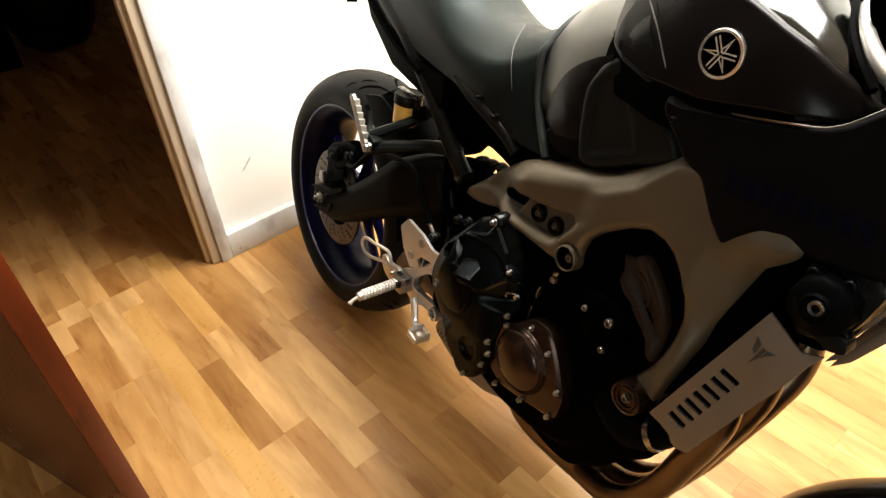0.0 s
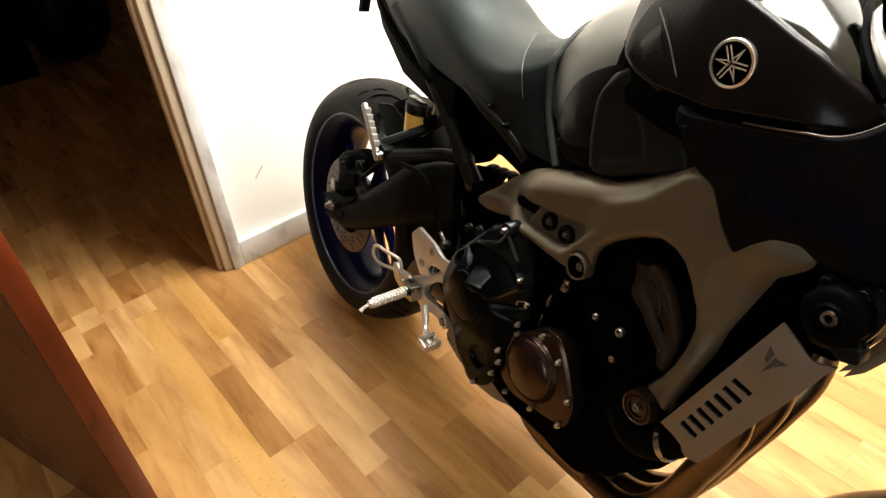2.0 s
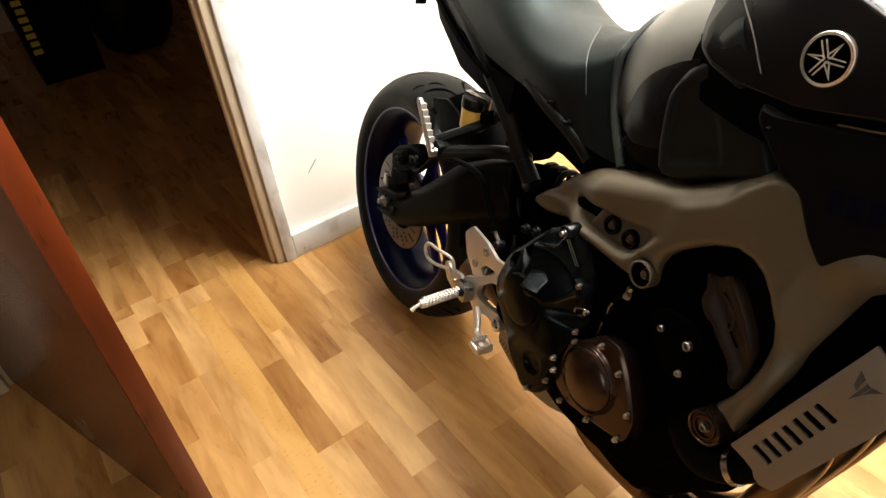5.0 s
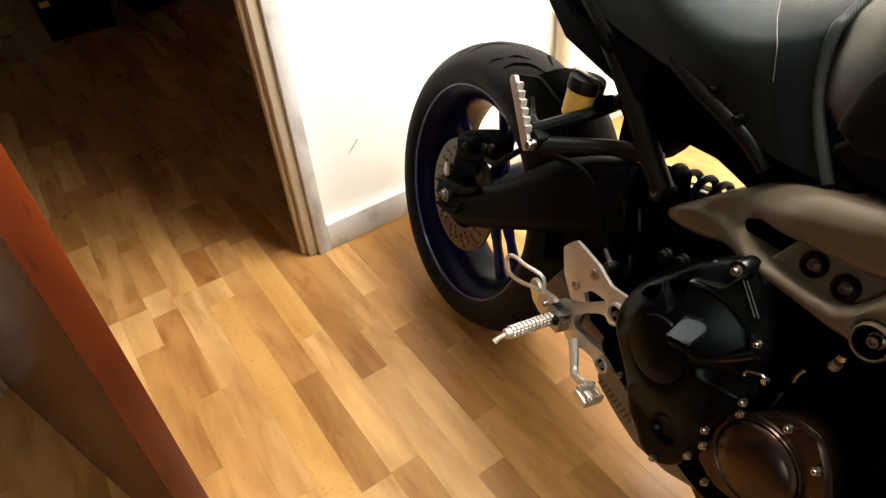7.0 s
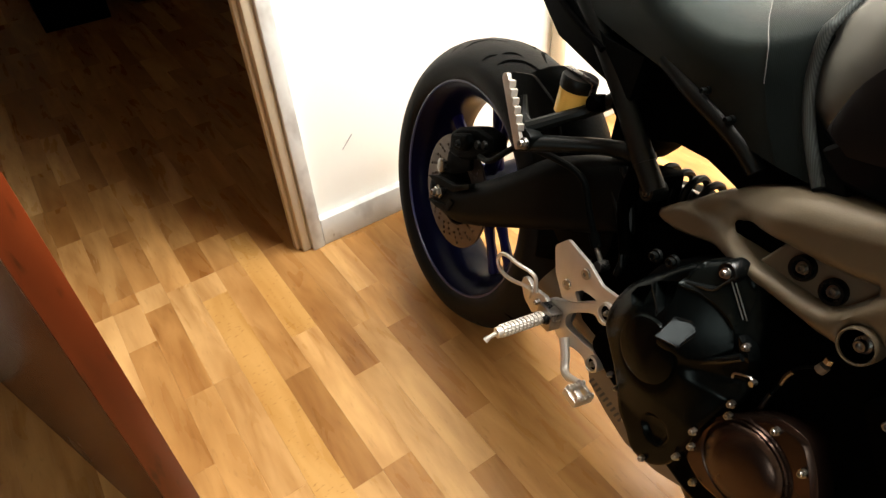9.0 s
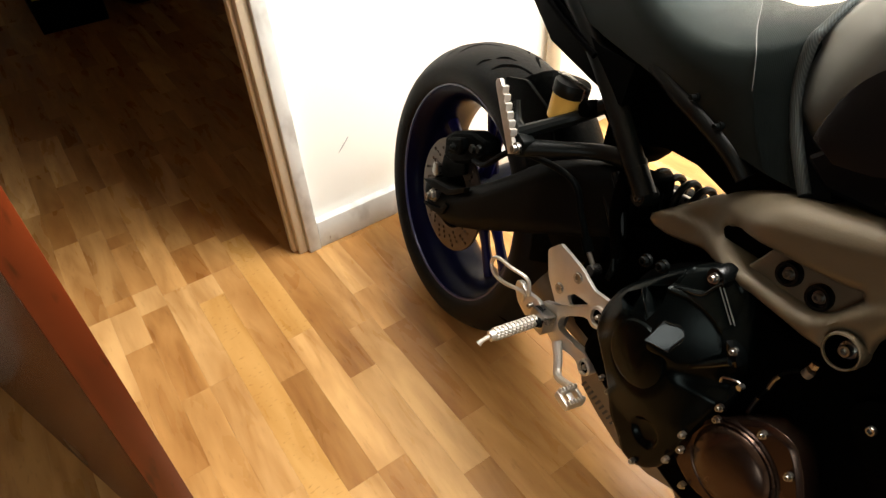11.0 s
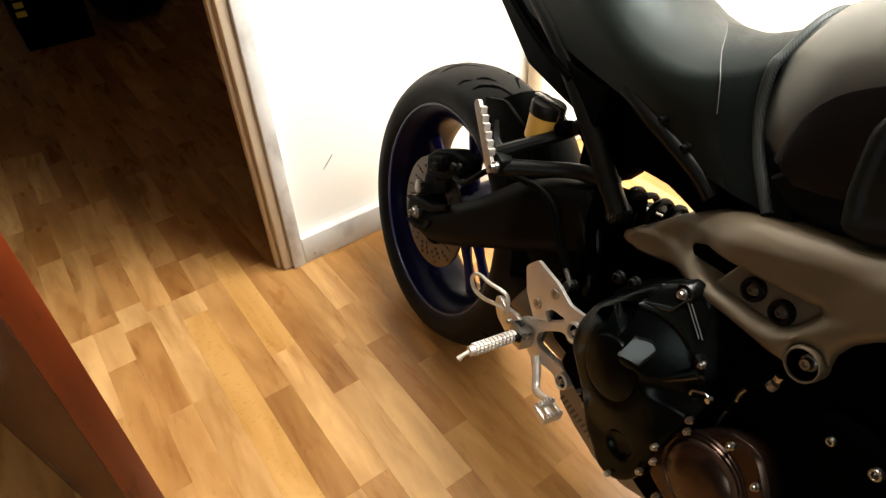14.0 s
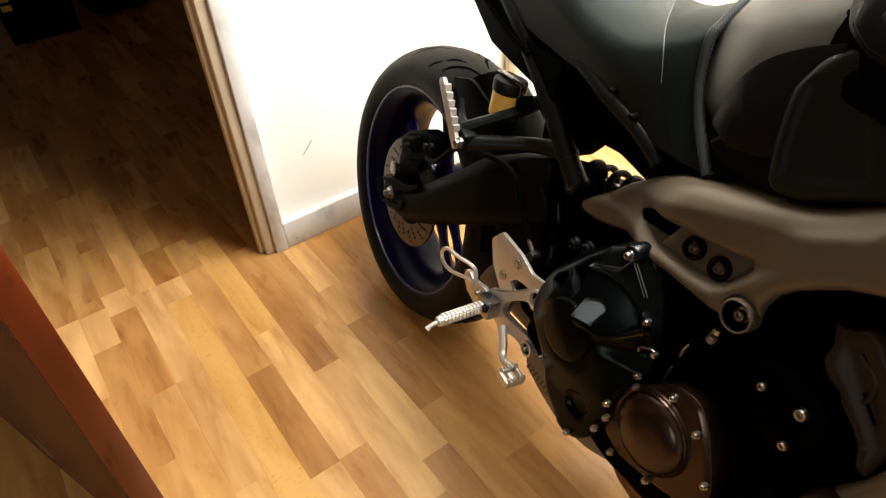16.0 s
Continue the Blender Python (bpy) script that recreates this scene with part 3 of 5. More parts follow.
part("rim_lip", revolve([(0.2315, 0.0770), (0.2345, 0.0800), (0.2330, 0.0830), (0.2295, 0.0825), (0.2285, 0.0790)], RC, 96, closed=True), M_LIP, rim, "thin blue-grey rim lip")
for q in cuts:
    part("groove_shade", q, M_DARK, rim)
part("hub", revolve([(0.0, 0.070), (0.030, 0.070), (0.046, 0.062), (0.050, 0.03), (0.046, 0.0), (0.050, -0.03), (0.058, -0.075), (0.030, -0.09), (0, -0.09)], RC, 40), M_BLUE, rim)
for k in range(5):
    for d in (-9.5, 9.5):
        a, b = radians(72 * k + 20 + d * 0.55), radians(72 * k + 20 + d)
        p0 = Vector((0.042 * math.cos(a), 0.012 * (1 if d > 0 else -1), 0.315 + 0.042 * math.sin(a)))
        p1 = Vector((0.200 * math.cos(b), 0, 0.315 + 0.200 * math.sin(b)))
        m = (p0 + p1) / 2
        sp = tube([p0, m, p1], 0.01, 10, 3, radii=[0.017, 0.011, 0.014])
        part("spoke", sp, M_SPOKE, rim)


def disc_with_holes(r0, r1, s0, s1, holes, centre):
    bm = bmesh.new()

    def ring(cx, cz, r, n):
        vs = [bm.verts.new((cx + r * math.cos(2 * math.pi * i / n), -s0, cz + r * math.sin(2 * math.pi * i / n))) for i in range(n)]
        for i in range(n):
            bm.edges.new((vs[i], vs[(i + 1) % n]))
    ring(*centre, r1, 72)
    ring(*centre, r0, 40)
    for x, z, r in holes:
        ring(centre[0] + x, centre[1] + z, r, 8)
    bmesh.ops.triangle_fill(bm, edges=bm.edges[:], use_beauty=True, use_dissolve=False)
    ret = bmesh.ops.extrude_face_region(bm, geom=bm.faces[:], use_keep_orig=True)
    for v in {g for g in ret["geom"] if isinstance(g, bmesh.types.BMVert)}:
        v.co.y = -s1
    return bm


holes = []
for k in range(24):
    a = math.radians(15 * k)
    for j, r in enumerate((0.082, 0.092, 0.102, 0.112)):
        b = a + math.radians(3.3 * j)
        if (k + j) % 2 == 0 or j in (1, 2):
            holes.append((r * math.cos(b), r * math.sin(b), 0.0038))
part("brake_disc", disc_with_holes(0.072, 0.1225, 0.083, 0.088, holes, RC), M_DISC, rim, "drilled steel brake disc")
part("disc_carrier", revolve([(0.03, 0.070), (0.030, 0.084), (0.074, 0.084), (0.074, 0.079), (0.04, 0.072)], RC, 40), M_DARK, rim)


# swingarm, both sides and a cross brace
ARM = [(-0.050, 0.326), (-0.040, 0.340), (0.014, 0.346), (0.059, 0.366), (0.134, 0.422), (0.213, 0.488), (0.278, 0.548), (0.354, 0.592), (0.415, 0.612), (0.443, 0.606), (0.465, 0.570), (0.459, 0.512), (0.406, 0.478), (0.352, 0.452), (0.267, 0.400), (0.165, 0.336), (0.085, 0.292), (0.049, 0.280), (0.000, 0.278), (-0.035, 0.290)]
swing = part("swingarm", cast(rounded(ARM, 0.02), 0.085, lambda f, h, d: 0.138 - quarter(d, 0.030) - 0.03 * smoothstep(0.30, 0.44, f), step=0.008, near=(0.0015, 0.005, 0.010)), M_ARM, bike, "matte black box swingarm", 60)
part("left_arm", plate(rounded([(f, h - 0.07 * min(1, max(0, f / 0.3))) for f, h in ARM], 0.02), -0.135, -0.100, bevel=0.006), M_MATTE, swing)
part("cross_brace", join(tube([at_side(0.36, 0.10, 0.535), at_side(0.36, -0.12, 0.475)], 0.042, 20, 1), plate(rounded([(0.27, 0.46), (0.34, 0.51), (0.44, 0.53), (0.45, 0.46), (0.36, 0.41)], 0.02), -0.10, 0.095, bevel=0.01)), M_MATTE, swing)
for q in ([(-0.033, 0.344), (0.008, 0.361), (0.069, 0.376), (0.123, 0.411), (0.123, 0.400), (0.069, 0.362), (0.006, 0.344)], [(-0.019, 0.295), (0.026, 0.311), (0.055, 0.322), (0.065, 0.342), (0.079, 0.343), (0.065, 0.313), (0.023, 0.297)]):
    part("axle_adjuster", plate(rounded(q, 0.003, 2), 0.130, 0.1425, bevel=0.002), M_ARM, swing)
part("axle_nut", revolve([(0, 0.158), (0.006, 0.158), (0.007, 0.154), (0.007, 0.150), (0.010, 0.150), (0.0115, 0.147), (0.0115, 0.142), (0.015, 0.142), (0.015, 0.130)], (0.018, 0.333), 6), M_STEEL, swing, "zinc axle nut and washer")
part("chain_guard", plate(rounded([(0.0, 0.42), (0.20, 0.46), (0.36, 0.50), (0.36, 0.52), (0.18, 0.48), (0.0, 0.44)], 0.01), -0.12, -0.08), M_MATTE, swing)

# rear brake caliper and hose
cal = part("rear_caliper", join(plate(rounded([(-0.030, 0.440), (0.000, 0.468), (0.060, 0.496), (0.112, 0.500), (0.124, 0.476), (0.100, 0.452), (0.060, 0.425), (0.020, 0.405), (-0.020, 0.400)], 0.008), 0.075, 0.106, inset=0.006, rise=0.004, bevel=0.002),
                                plate(rounded([(0.000, 0.455), (0.050, 0.478), (0.062, 0.462), (0.050, 0.440), (0.008, 0.424)], 0.006), 0.106, 0.120, inset=0.005, rise=0.003, bevel=0.002),
                                plate(rounded([(-0.03, 0.35), (0.0, 0.36), (0.06, 0.40), (0.05, 0.43), (-0.03, 0.40)], 0.008), 0.095, 0.104)), M_MATTE, bike, "black rear brake caliper")
for f_, h_ in ((0.078, 0.468), (0.100, 0.478)):
    part("piston_cover", revolve([(0, 0.116), (0.007, 0.116), (0.009, 0.113), (0.009, 0.10)], (f_, h_), 18), M_BLACK, cal)
part("caliper_bracket", plate(rounded([(-0.046, 0.352), (-0.045, 0.374), (-0.028, 0.380), (-0.018, 0.358), (-0.032, 0.346)], 0.004), 0.108, 0.116), M_STEEL, cal, "bare steel caliper bracket")
bolt(BOLT_K, 0.030, 0.124, 0.448, cal)
part("brake_hose", join(tube([at_side(0.10, 0.118, 0.455), at_side(0.16, 0.135, 0.480), at_side(0.226, 0.135, 0.542), at_side(0.315, 0.135, 0.569), at_side(0.385, 0.135, 0.572), at_side(0.415, 0.132, 0.535), at_side(0.440, 0.130, 0.505)], 0.0055, 10, 6),
                        tube([at_side(0.437, 0.130, 0.508), at_side(0.452, 0.130, 0.492)], 0.0085, 10, 1)), M_MATTE, cal, "black rubber brake hose")
part("hose_fitting", join(tube([at_side(0.452, 0.130, 0.492), at_side(0.470, 0.130, 0.478)], 0.004, 10, 1), revolve([(0, 0.139), (0.008, 0.139), (0.009, 0.130), (0.009, 0.122)], (0.473, 0.474), 12)), M_STEEL, cal)
part("breather_hose", tube([at_side(0.421, 0.1, 0.607), at_side(0.447, 0.1, 0.58), at_side(0.471, 0.1, 0.542), at_side(0.481, 0.1, 0.499), at_side(0.481, 0.1, 0.457)], 0.0062, 10, 5), M_BLACK, bike, "black rubber hose beside the swingarm pivot")
part("drain_hose", tube([at_side(0.419, 0.105, 0.573), at_side(0.446, 0.105, 0.546), at_side(0.471, 0.105, 0.513), at_side(0.487, 0.105, 0.478)], 0.0045, 10, 5), M_BLACK, bike, "thin black rubber hose")
for f, h in ((0.428, 0.582), (0.437, 0.601)):
    bolt(BOLT_D, f, 0.100, h, swing)
# hugger over the tyre
def arc_sheet(centre, r, half, a0, a1, thick=0.003, segs=24, droop=0.02):
    prof = []
    for k in range(9):
        u = -1 + 2 * k / 8
        prof.append((r - droop * u * u, u * half))
    prof2 = [(q[0] - thick, q[1]) for q in prof[::-1]]
    return revolve(prof + prof2, centre, segs, closed=True, start=a0, sweep=a1 - a0)


part("rear_mudguard", join(arc_sheet(RC, 0.345, 0.092, 8, 70, droop=0.045), plate(rounded([(0.100, 0.622), (0.160, 0.640), (0.230, 0.620), (0.300, 0.540), (0.250, 0.480), (0.190, 0.540)], 0.01), 0.085, 0.092, bevel=0.002)), M_MATTE, bike, "matte black mudguard over the rear tyre")

# shock
sh0, sh1 = Vector((0.415, -0.02, 0.572)), Vector((0.640, -0.02, 0.612))
shock = part("shock_absorber", tube([sh0, sh1], 0.014, 14, 1), M_STEEL, bike)
dirn = (sh1 - sh0).normalized()
side, up = Vector((0, 1, 0)), dirn.cross(Vector((0, 1, 0)))
part("spring", tube([sh0 + dirn * (0.02 + 0.19 * i / 84) + 0.033 * (math.cos(i * math.pi / 6) * side + math.sin(i * math.pi / 6) * up) for i in range(85)], 0.0058, 8, 2), M_BLACK, shock, "black coil spring")
part("linkage", join(tube([at_side(0.445, 0.10, 0.62), at_side(0.452, 0.10, 0.56), at_side(0.485, 0.10, 0.50)], 0.013, 12, 4), plate(rounded([(0.40, 0.60), (0.47, 0.62), (0.50, 0.50), (0.44, 0.47)], 0.01), 0.03, 0.075)), M_DARK, bike)


# main frame spar
SPAR = [(0.501, 0.588), (0.522, 0.609), (0.547, 0.632), (0.569, 0.655), (0.598, 0.680), (0.628, 0.700), (0.663, 0.718), (0.690, 0.729), (0.716, 0.737), (0.742, 0.744), (0.776, 0.755), (0.800, 0.763), (0.822, 0.772), (0.842, 0.784), (0.860, 0.797), (0.878, 0.811), (0.895, 0.823), (0.913, 0.836), (0.960, 0.840), (1.010, 0.838), (1.070, 0.830), (1.088, 0.805), (1.077, 0.782), (1.060, 0.741), (1.048, 0.710),
        (1.038, 0.682), (1.024, 0.628), (1.014, 0.580), (1.007, 0.548), (1.002, 0.522), (0.994, 0.508), (0.980, 0.504), (0.966, 0.510), (0.958, 0.522), (0.960, 0.536), (0.970, 0.552), (0.984, 0.580), (0.993, 0.606), (0.997, 0.634), (0.996, 0.665), (0.988, 0.692), (0.972, 0.716), (0.956, 0.733), (0.940, 0.741), (0.918, 0.743), (0.888, 0.729), (0.868, 0.714), (0.851, 0.700), (0.838, 0.684),
        (0.832, 0.666), (0.833, 0.650), (0.830, 0.634), (0.820, 0.625), (0.808, 0.622), (0.797, 0.626), (0.777, 0.624), (0.748, 0.625), (0.710, 0.626), (0.673, 0.622), (0.643, 0.613), (0.608, 0.602), (0.572, 0.586), (0.540, 0.578), (0.517, 0.577), (0.502, 0.581)]
TRI = [(0.628, 0.650), (0.638, 0.660), (0.651, 0.667), (0.678, 0.674), (0.702, 0.679), (0.728, 0.682), (0.752, 0.685), (0.778, 0.690), (0.796, 0.695), (0.800, 0.690), (0.792, 0.674), (0.781, 0.657), (0.770, 0.650), (0.752, 0.646), (0.734, 0.645), (0.697, 0.644), (0.660, 0.642), (0.640, 0.640), (0.630, 0.642)]
RING = [(0.8155 + 0.0165 * math.cos(a), 0.6435 + 0.0165 * math.sin(a)) for a in np.linspace(0, 2 * math.pi, 20, endpoint=False)]
RIDGE = [(0.50, 0.62), (0.560, 0.640), (0.600, 0.660), (0.644, 0.678), (0.700, 0.702), (0.763, 0.724), (0.838, 0.752), (0.879, 0.777), (0.903, 0.806), (0.93, 0.835), (1.2, 0.9)]
RAIL = [(0.50, 0.60), (0.60, 0.622), (0.64, 0.631), (0.70, 0.635), (0.745, 0.634), (0.775, 0.640), (0.800, 0.668), (0.815, 0.690), (0.835, 0.702), (1.2, 0.8)]


def spar_surface(f, h, d):
    """The outer face of the frame: rounded rims, an upper band that turns up to the light, a raised lower rail, a narrower waist behind."""
    s = 0.105 + 0.065 * smoothstep(0.57, 0.70, f)
    s -= quarter(d, 0.012)
    up_ = line_side(RIDGE, f, h)
    s -= 0.62 * max(0.0, up_ + 0.004) * smoothstep(-0.004, 0.010, up_)
    if f < 0.84:
        s -= 0.007 * smoothstep(0.0, 0.010, line_side(RAIL, f, h)) * smoothstep(0.012, -0.004, up_) * smoothstep(0.84, 0.80, f)
    s -= 0.020 * smoothstep(1.02, 1.09, f)
    s -= 0.35 * max(0.0, f - 0.975 - 0.10 * (h - 0.6)) * smoothstep(0.60, 0.68, h) * smoothstep(0.80, 0.74, h)
    return s


spar = part("frame", cast(SPAR, 0.085, spar_surface, holes=[TRI, RING], step=0.0055), M_FRAME, bike, "bronze-grey cast aluminium frame", 60)
part("left_spar", plate(SPAR, -0.172, -0.130, holes=[TRI], bevel=0.006), M_FRAME, spar)
part("bolt_plate", cast([(0.680, 0.636), (0.692, 0.662), (0.706, 0.694), (0.745, 0.705), (0.810, 0.716), (0.806, 0.660), (0.775, 0.636), (0.720, 0.636)], 0.120, lambda f, h, d: 0.146 - quarter(d, 0.004) - 0.10 * (h - 0.66), step=0.008), M_FRAME, spar, "recessed bolt plate", 50)
for f, h in ((0.727, 0.664), (0.764, 0.662)):
    part("bolt_boss", revolve([(0, 0.1475), (0.0088, 0.1475), (0.0095, 0.1535), (0.0128, 0.1535), (0.0140, 0.1505), (0.0140, 0.138)], (f, h), 28), M_CASE, spar)
    bolt(BOLT_D, f, 0.1485, h, spar)
part("mount_ring", revolve([(0.0162, 0.168), (0.0164, 0.1745), (0.0174, 0.1755), (0.0186, 0.1745), (0.0192, 0.169), (0.0192, 0.145)], (0.8155, 0.6435), 36), M_FRAME, spar, "machined ring round the engine mount")
# near-black lining paints the shade inside the ring
part("ring_hole_shade", revolve([(0, 0.150), (0.0160, 0.150), (0.0161, 0.172), (0.0163, 0.172), (0.0163, 0.13)], (0.8155, 0.6435), 24), M_DARK, spar)
bolt(BOLT_L, 0.8155, 0.160, 0.6415, spar)
part("pivot_boss", plate(rounded([(0.560, 0.640), (0.590, 0.655), (0.640, 0.650), (0.640, 0.560), (0.600, 0.490), (0.565, 0.500), (0.555, 0.570)], 0.015), 0.03, 0.068, inset=0.008, rise=0.004, bevel=0.003), M_DARK, spar)
part("front_mount", revolve([(0.0, 0.183), (0.012, 0.183), (0.013, 0.186), (0.0150, 0.186), (0.0165, 0.184), (0.0180, 0.184), (0.0195, 0.187), (0.0225, 0.186), (0.0235, 0.180), (0.0235, 0.150)], (0.982, 0.533), 36), M_COVER, spar, "machined round engine mount")
bolt(BOLT_D, 0.982, 0.184, 0.533, spar)
part("headstock", join(tube([Vector((1.075, 0, 0.97)), Vector((1.13, 0, 0.76))], 0.04, 20, 1), plate(rounded([(0.98, 0.86), (1.09, 0.90), (1.12, 0.78), (1.04, 0.76)], 0.02), -0.14, 0.14)), M_FRAME, spar)

# rear subframe
sub = part("subframe", tube([at_side(0.483, 0.096, 0.604), at_side(0.441, 0.100, 0.642), at_side(0.384, 0.102, 0.694), at_side(0.312, 0.102, 0.749), at_side(0.244, 0.100, 0.792), at_side(0.140, 0.090, 0.835)], 0.0162, 16, 5), M_BLACK, bike, "black steel subframe tube")
part("left_tube", tube([at_side(0.505, -0.105, 0.612), at_side(0.370, -0.120, 0.710), at_side(0.270, -0.110, 0.770), at_side(0.120, -0.085, 0.835)], 0.0145, 12, 4), M_BLACK, sub)
part("tube_foot", revolve([(0, 0.106), (0.006, 0.106), (0.0085, 0.1085), (0.0125, 0.1085), (0.0145, 0.105), (0.0145, 0.080)], (0.480, 0.602), 24), M_BLACK, sub)
part("tube_collar", tube([at_side(0.452, 0.0985, 0.632), at_side(0.446, 0.099, 0.638)], 0.0175, 16, 1), M_BLACK, sub)
bolt(BOLT_D, 0.481, 0.107, 0.601, sub)
part("upper_rail", tube([at_side(0.610, 0.105, 0.706), at_side(0.583, 0.110, 0.724), at_side(0.545, 0.112, 0.738), at_side(0.490, 0.112, 0.753), at_side(0.430, 0.105, 0.770)], 0.0115, 14, 5), M_BLACK, sub)
for f, h in ((0.515, 0.764), (0.560, 0.748)):
    bolt(BOLT_T, f, 0.122, h, sub)

# passenger peg bracket, peg and brake reservoir
brk = part("footpeg_bracket", join(tube([at_side(0.282, 0.175, 0.606), at_side(0.305, 0.140, 0.630), at_side(0.330, 0.108, 0.654), at_side(0.372, 0.095, 0.695)], 0.011, 10, 4, radii=[0.012, 0.010, 0.010, 0.012]),
                                   tube([at_side(0.294, 0.180, 0.588), at_side(0.335, 0.135, 0.602), at_side(0.382, 0.096, 0.618), at_side(0.440, 0.088, 0.634)], 0.011, 12, 4, radii=[0.014, 0.0125, 0.0125, 0.014]),
                                   tube([at_side(0.285, 0.170, 0.606), at_side(0.258, 0.164, 0.608), at_side(0.244, 0.160, 0.620), at_side(0.233, 0.157, 0.638)], 0.006, 8, 4, radii=[0.010, 0.009, 0.007, 0.005]),
                                   plate(rounded([(0.270, 0.580), (0.272, 0.602), (0.292, 0.612), (0.312, 0.606), (0.310, 0.582), (0.290, 0.572)], 0.005), 0.165, 0.188, bevel=0.003)), M_BLACK, bike, "black passenger footrest bracket")
bolt(BOLT_L, 0.31, 0.200, 0.596, brk)
PEG2 = [(0.222, 0.664), (0.225, 0.672), (0.233, 0.674), (0.240, 0.666), (0.300, 0.598), (0.304, 0.585), (0.296, 0.578), (0.286, 0.588)]
teeth = [plate([(0.242 + 0.0088 * i, 0.668 - 0.0100 * i), (0.248 + 0.0088 * i, 0.668 - 0.0100 * i), (0.250 + 0.0088 * i, 0.658 - 0.0100 * i), (0.244 + 0.0088 * i, 0.657 - 0.0100 * i)], 0.190, 0.202, bevel=0.001) for i in range(6)]
part("passenger_peg", join(plate(rounded(PEG2, 0.004), 0.192, 0.199, bevel=0.0015), *teeth), M_ALU, bike, "folded ridged aluminium passenger peg")
res = part("brake_reservoir", revolve([(0, 0), (0.021, 0), (0.025, 0.004), (0.0265, 0.044), (0.0, 0.044)], (0, 0), 28), M_FLUID, bike, "yellow fluid reservoir with black cap")
res.matrix_local = Matrix.Translation(at_side(0.290, 0.108, 0.6285)) @ pose(0, 0, 0, 0, 2, 0) @ pose(0, 0, 0, -90, 0, 0)
part("cap", revolve([(0.0255, 0.042), (0.0272, 0.043), (0.0284, 0.045), (0.0284, 0.060), (0.0268, 0.063), (0.0, 0.063)], (0, 0), 28), M_BLACK, res, "black screw cap")
part("cap_clip", join(box(-0.034, -0.0655, -0.006, 0.034, -0.0635, 0.006, 0.0006), box(0.0320, -0.0655, -0.006, 0.0345, -0.020, 0.006, 0.0006)), M_STEEL, res)
part("clamp", join(tube([at_side(0.335, 0.10, 0.668), at_side(0.362, 0.098, 0.682), at_side(0.385, 0.095, 0.668)], 0.009, 8, 3), revolve([(0, 0.125), (0.011, 0.125), (0.013, 0.12), (0.013, 0.10)], (0.345, 0.672), 18)), M_DARK, brk)

# rider footrest: heel plate, hanger, peg, brake pedal
HEEL = [(0.399, 0.462), (0.401, 0.468), (0.419, 0.489), (0.426, 0.489), (0.475, 0.483), (0.509, 0.470), (0.542, 0.475), (0.551, 0.466), (0.532, 0.453), (0.509, 0.441), (0.478, 0.415), (0.463, 0.404), (0.447, 0.397), (0.433, 0.410), (0.416, 0.426)]
heel = part("heel_plate", plate(rounded(HEEL, 0.003, 2), 0.152, 0.158, holes=[rounded([(0.466, 0.425), (0.477, 0.438), (0.493, 0.442), (0.510, 0.444), (0.478, 0.415)], 0.003, 2)], bevel=0.0012), M_ALU, bike, "bare aluminium heel plate")
for f, h in ((0.475, 0.466), (0.447, 0.425)):
    part("bolt_cap", revolve([(0, 0.159), (0.003, 0.159), (0.004, 0.1612), (0.0078, 0.1612), (0.0088, 0.160), (0.0088, 0.157)], (f, h), 20), M_STEEL, heel)
HANG = [(0.416, 0.373), (0.445, 0.389), (0.482, 0.416), (0.505, 0.436), (0.517, 0.449), (0.534, 0.458), (0.546, 0.453), (0.549, 0.436), (0.540, 0.419), (0.525, 0.414), (0.517, 0.421), (0.504, 0.415), (0.482, 0.397), (0.467, 0.382), (0.464, 0.368), (0.472, 0.359), (0.489, 0.360), (0.513, 0.362), (0.535, 0.366), (0.549, 0.363), (0.555, 0.350), (0.552, 0.334), (0.541, 0.328), (0.532, 0.333), (0.525, 0.342), (0.504, 0.340), (0.482, 0.332), (0.466, 0.328), (0.452, 0.333), (0.435, 0.355), (0.419, 0.360)]
hang = part("footrest_hanger", plate(rounded(HANG, 0.006, 2), 0.143, 0.156, bevel=0.003), M_ALU, bike, "cast aluminium footrest hanger")
for f, h, r in ((0.536, 0.442, 0.0165), (0.547, 0.352, 0.0130)):
    part("bolt_eye", revolve([(r * 0.70, 0.150), (r * 0.70, 0.162), (r * 0.80, 0.1645), (r, 0.163), (r, 0.142)], (f, h), 28), M_ALU, hang)
    # near-black disc over the solid hanger paints the eye's shaded hole
    part("eye_hole_shade", revolve([(0, 0.1592), (r * 0.72, 0.1592), (r * 0.72, 0.150)], (f, h), 20), M_DARK, hang)
    bolt(BOLT_S, f, 0.161, h, hang)
part("heel_loop", tube([at_side(0.399, 0.168, 0.373), at_side(0.389, 0.172, 0.4), at_side(0.358, 0.187, 0.405), at_side(0.331, 0.187, 0.401), at_side(0.315, 0.187, 0.393), at_side(0.31, 0.187, 0.378), at_side(0.324, 0.187, 0.366), at_side(0.353, 0.187, 0.369), at_side(0.387, 0.172, 0.372), at_side(0.386, 0.164, 0.35)], 0.0034, 10, 5), M_ALU, hang, "bent wire loop")
part("guard_arm", plate(rounded([(0.359, 0.361), (0.360, 0.376), (0.372, 0.379), (0.385, 0.372), (0.418, 0.379), (0.431, 0.375), (0.422, 0.357), (0.403, 0.332), (0.375, 0.342)], 0.004), 0.158, 0.166, bevel=0.0025), M_ALU, hang)
bolt(BOLT_M, 0.409, 0.168, 0.36, hang)
part("push_rod", tube([at_side(0.47, 0.150, 0.350), at_side(0.445, 0.120, 0.40), at_side(0.43, 0.11, 0.44)], 0.005, 8, 2), M_STEEL, hang)
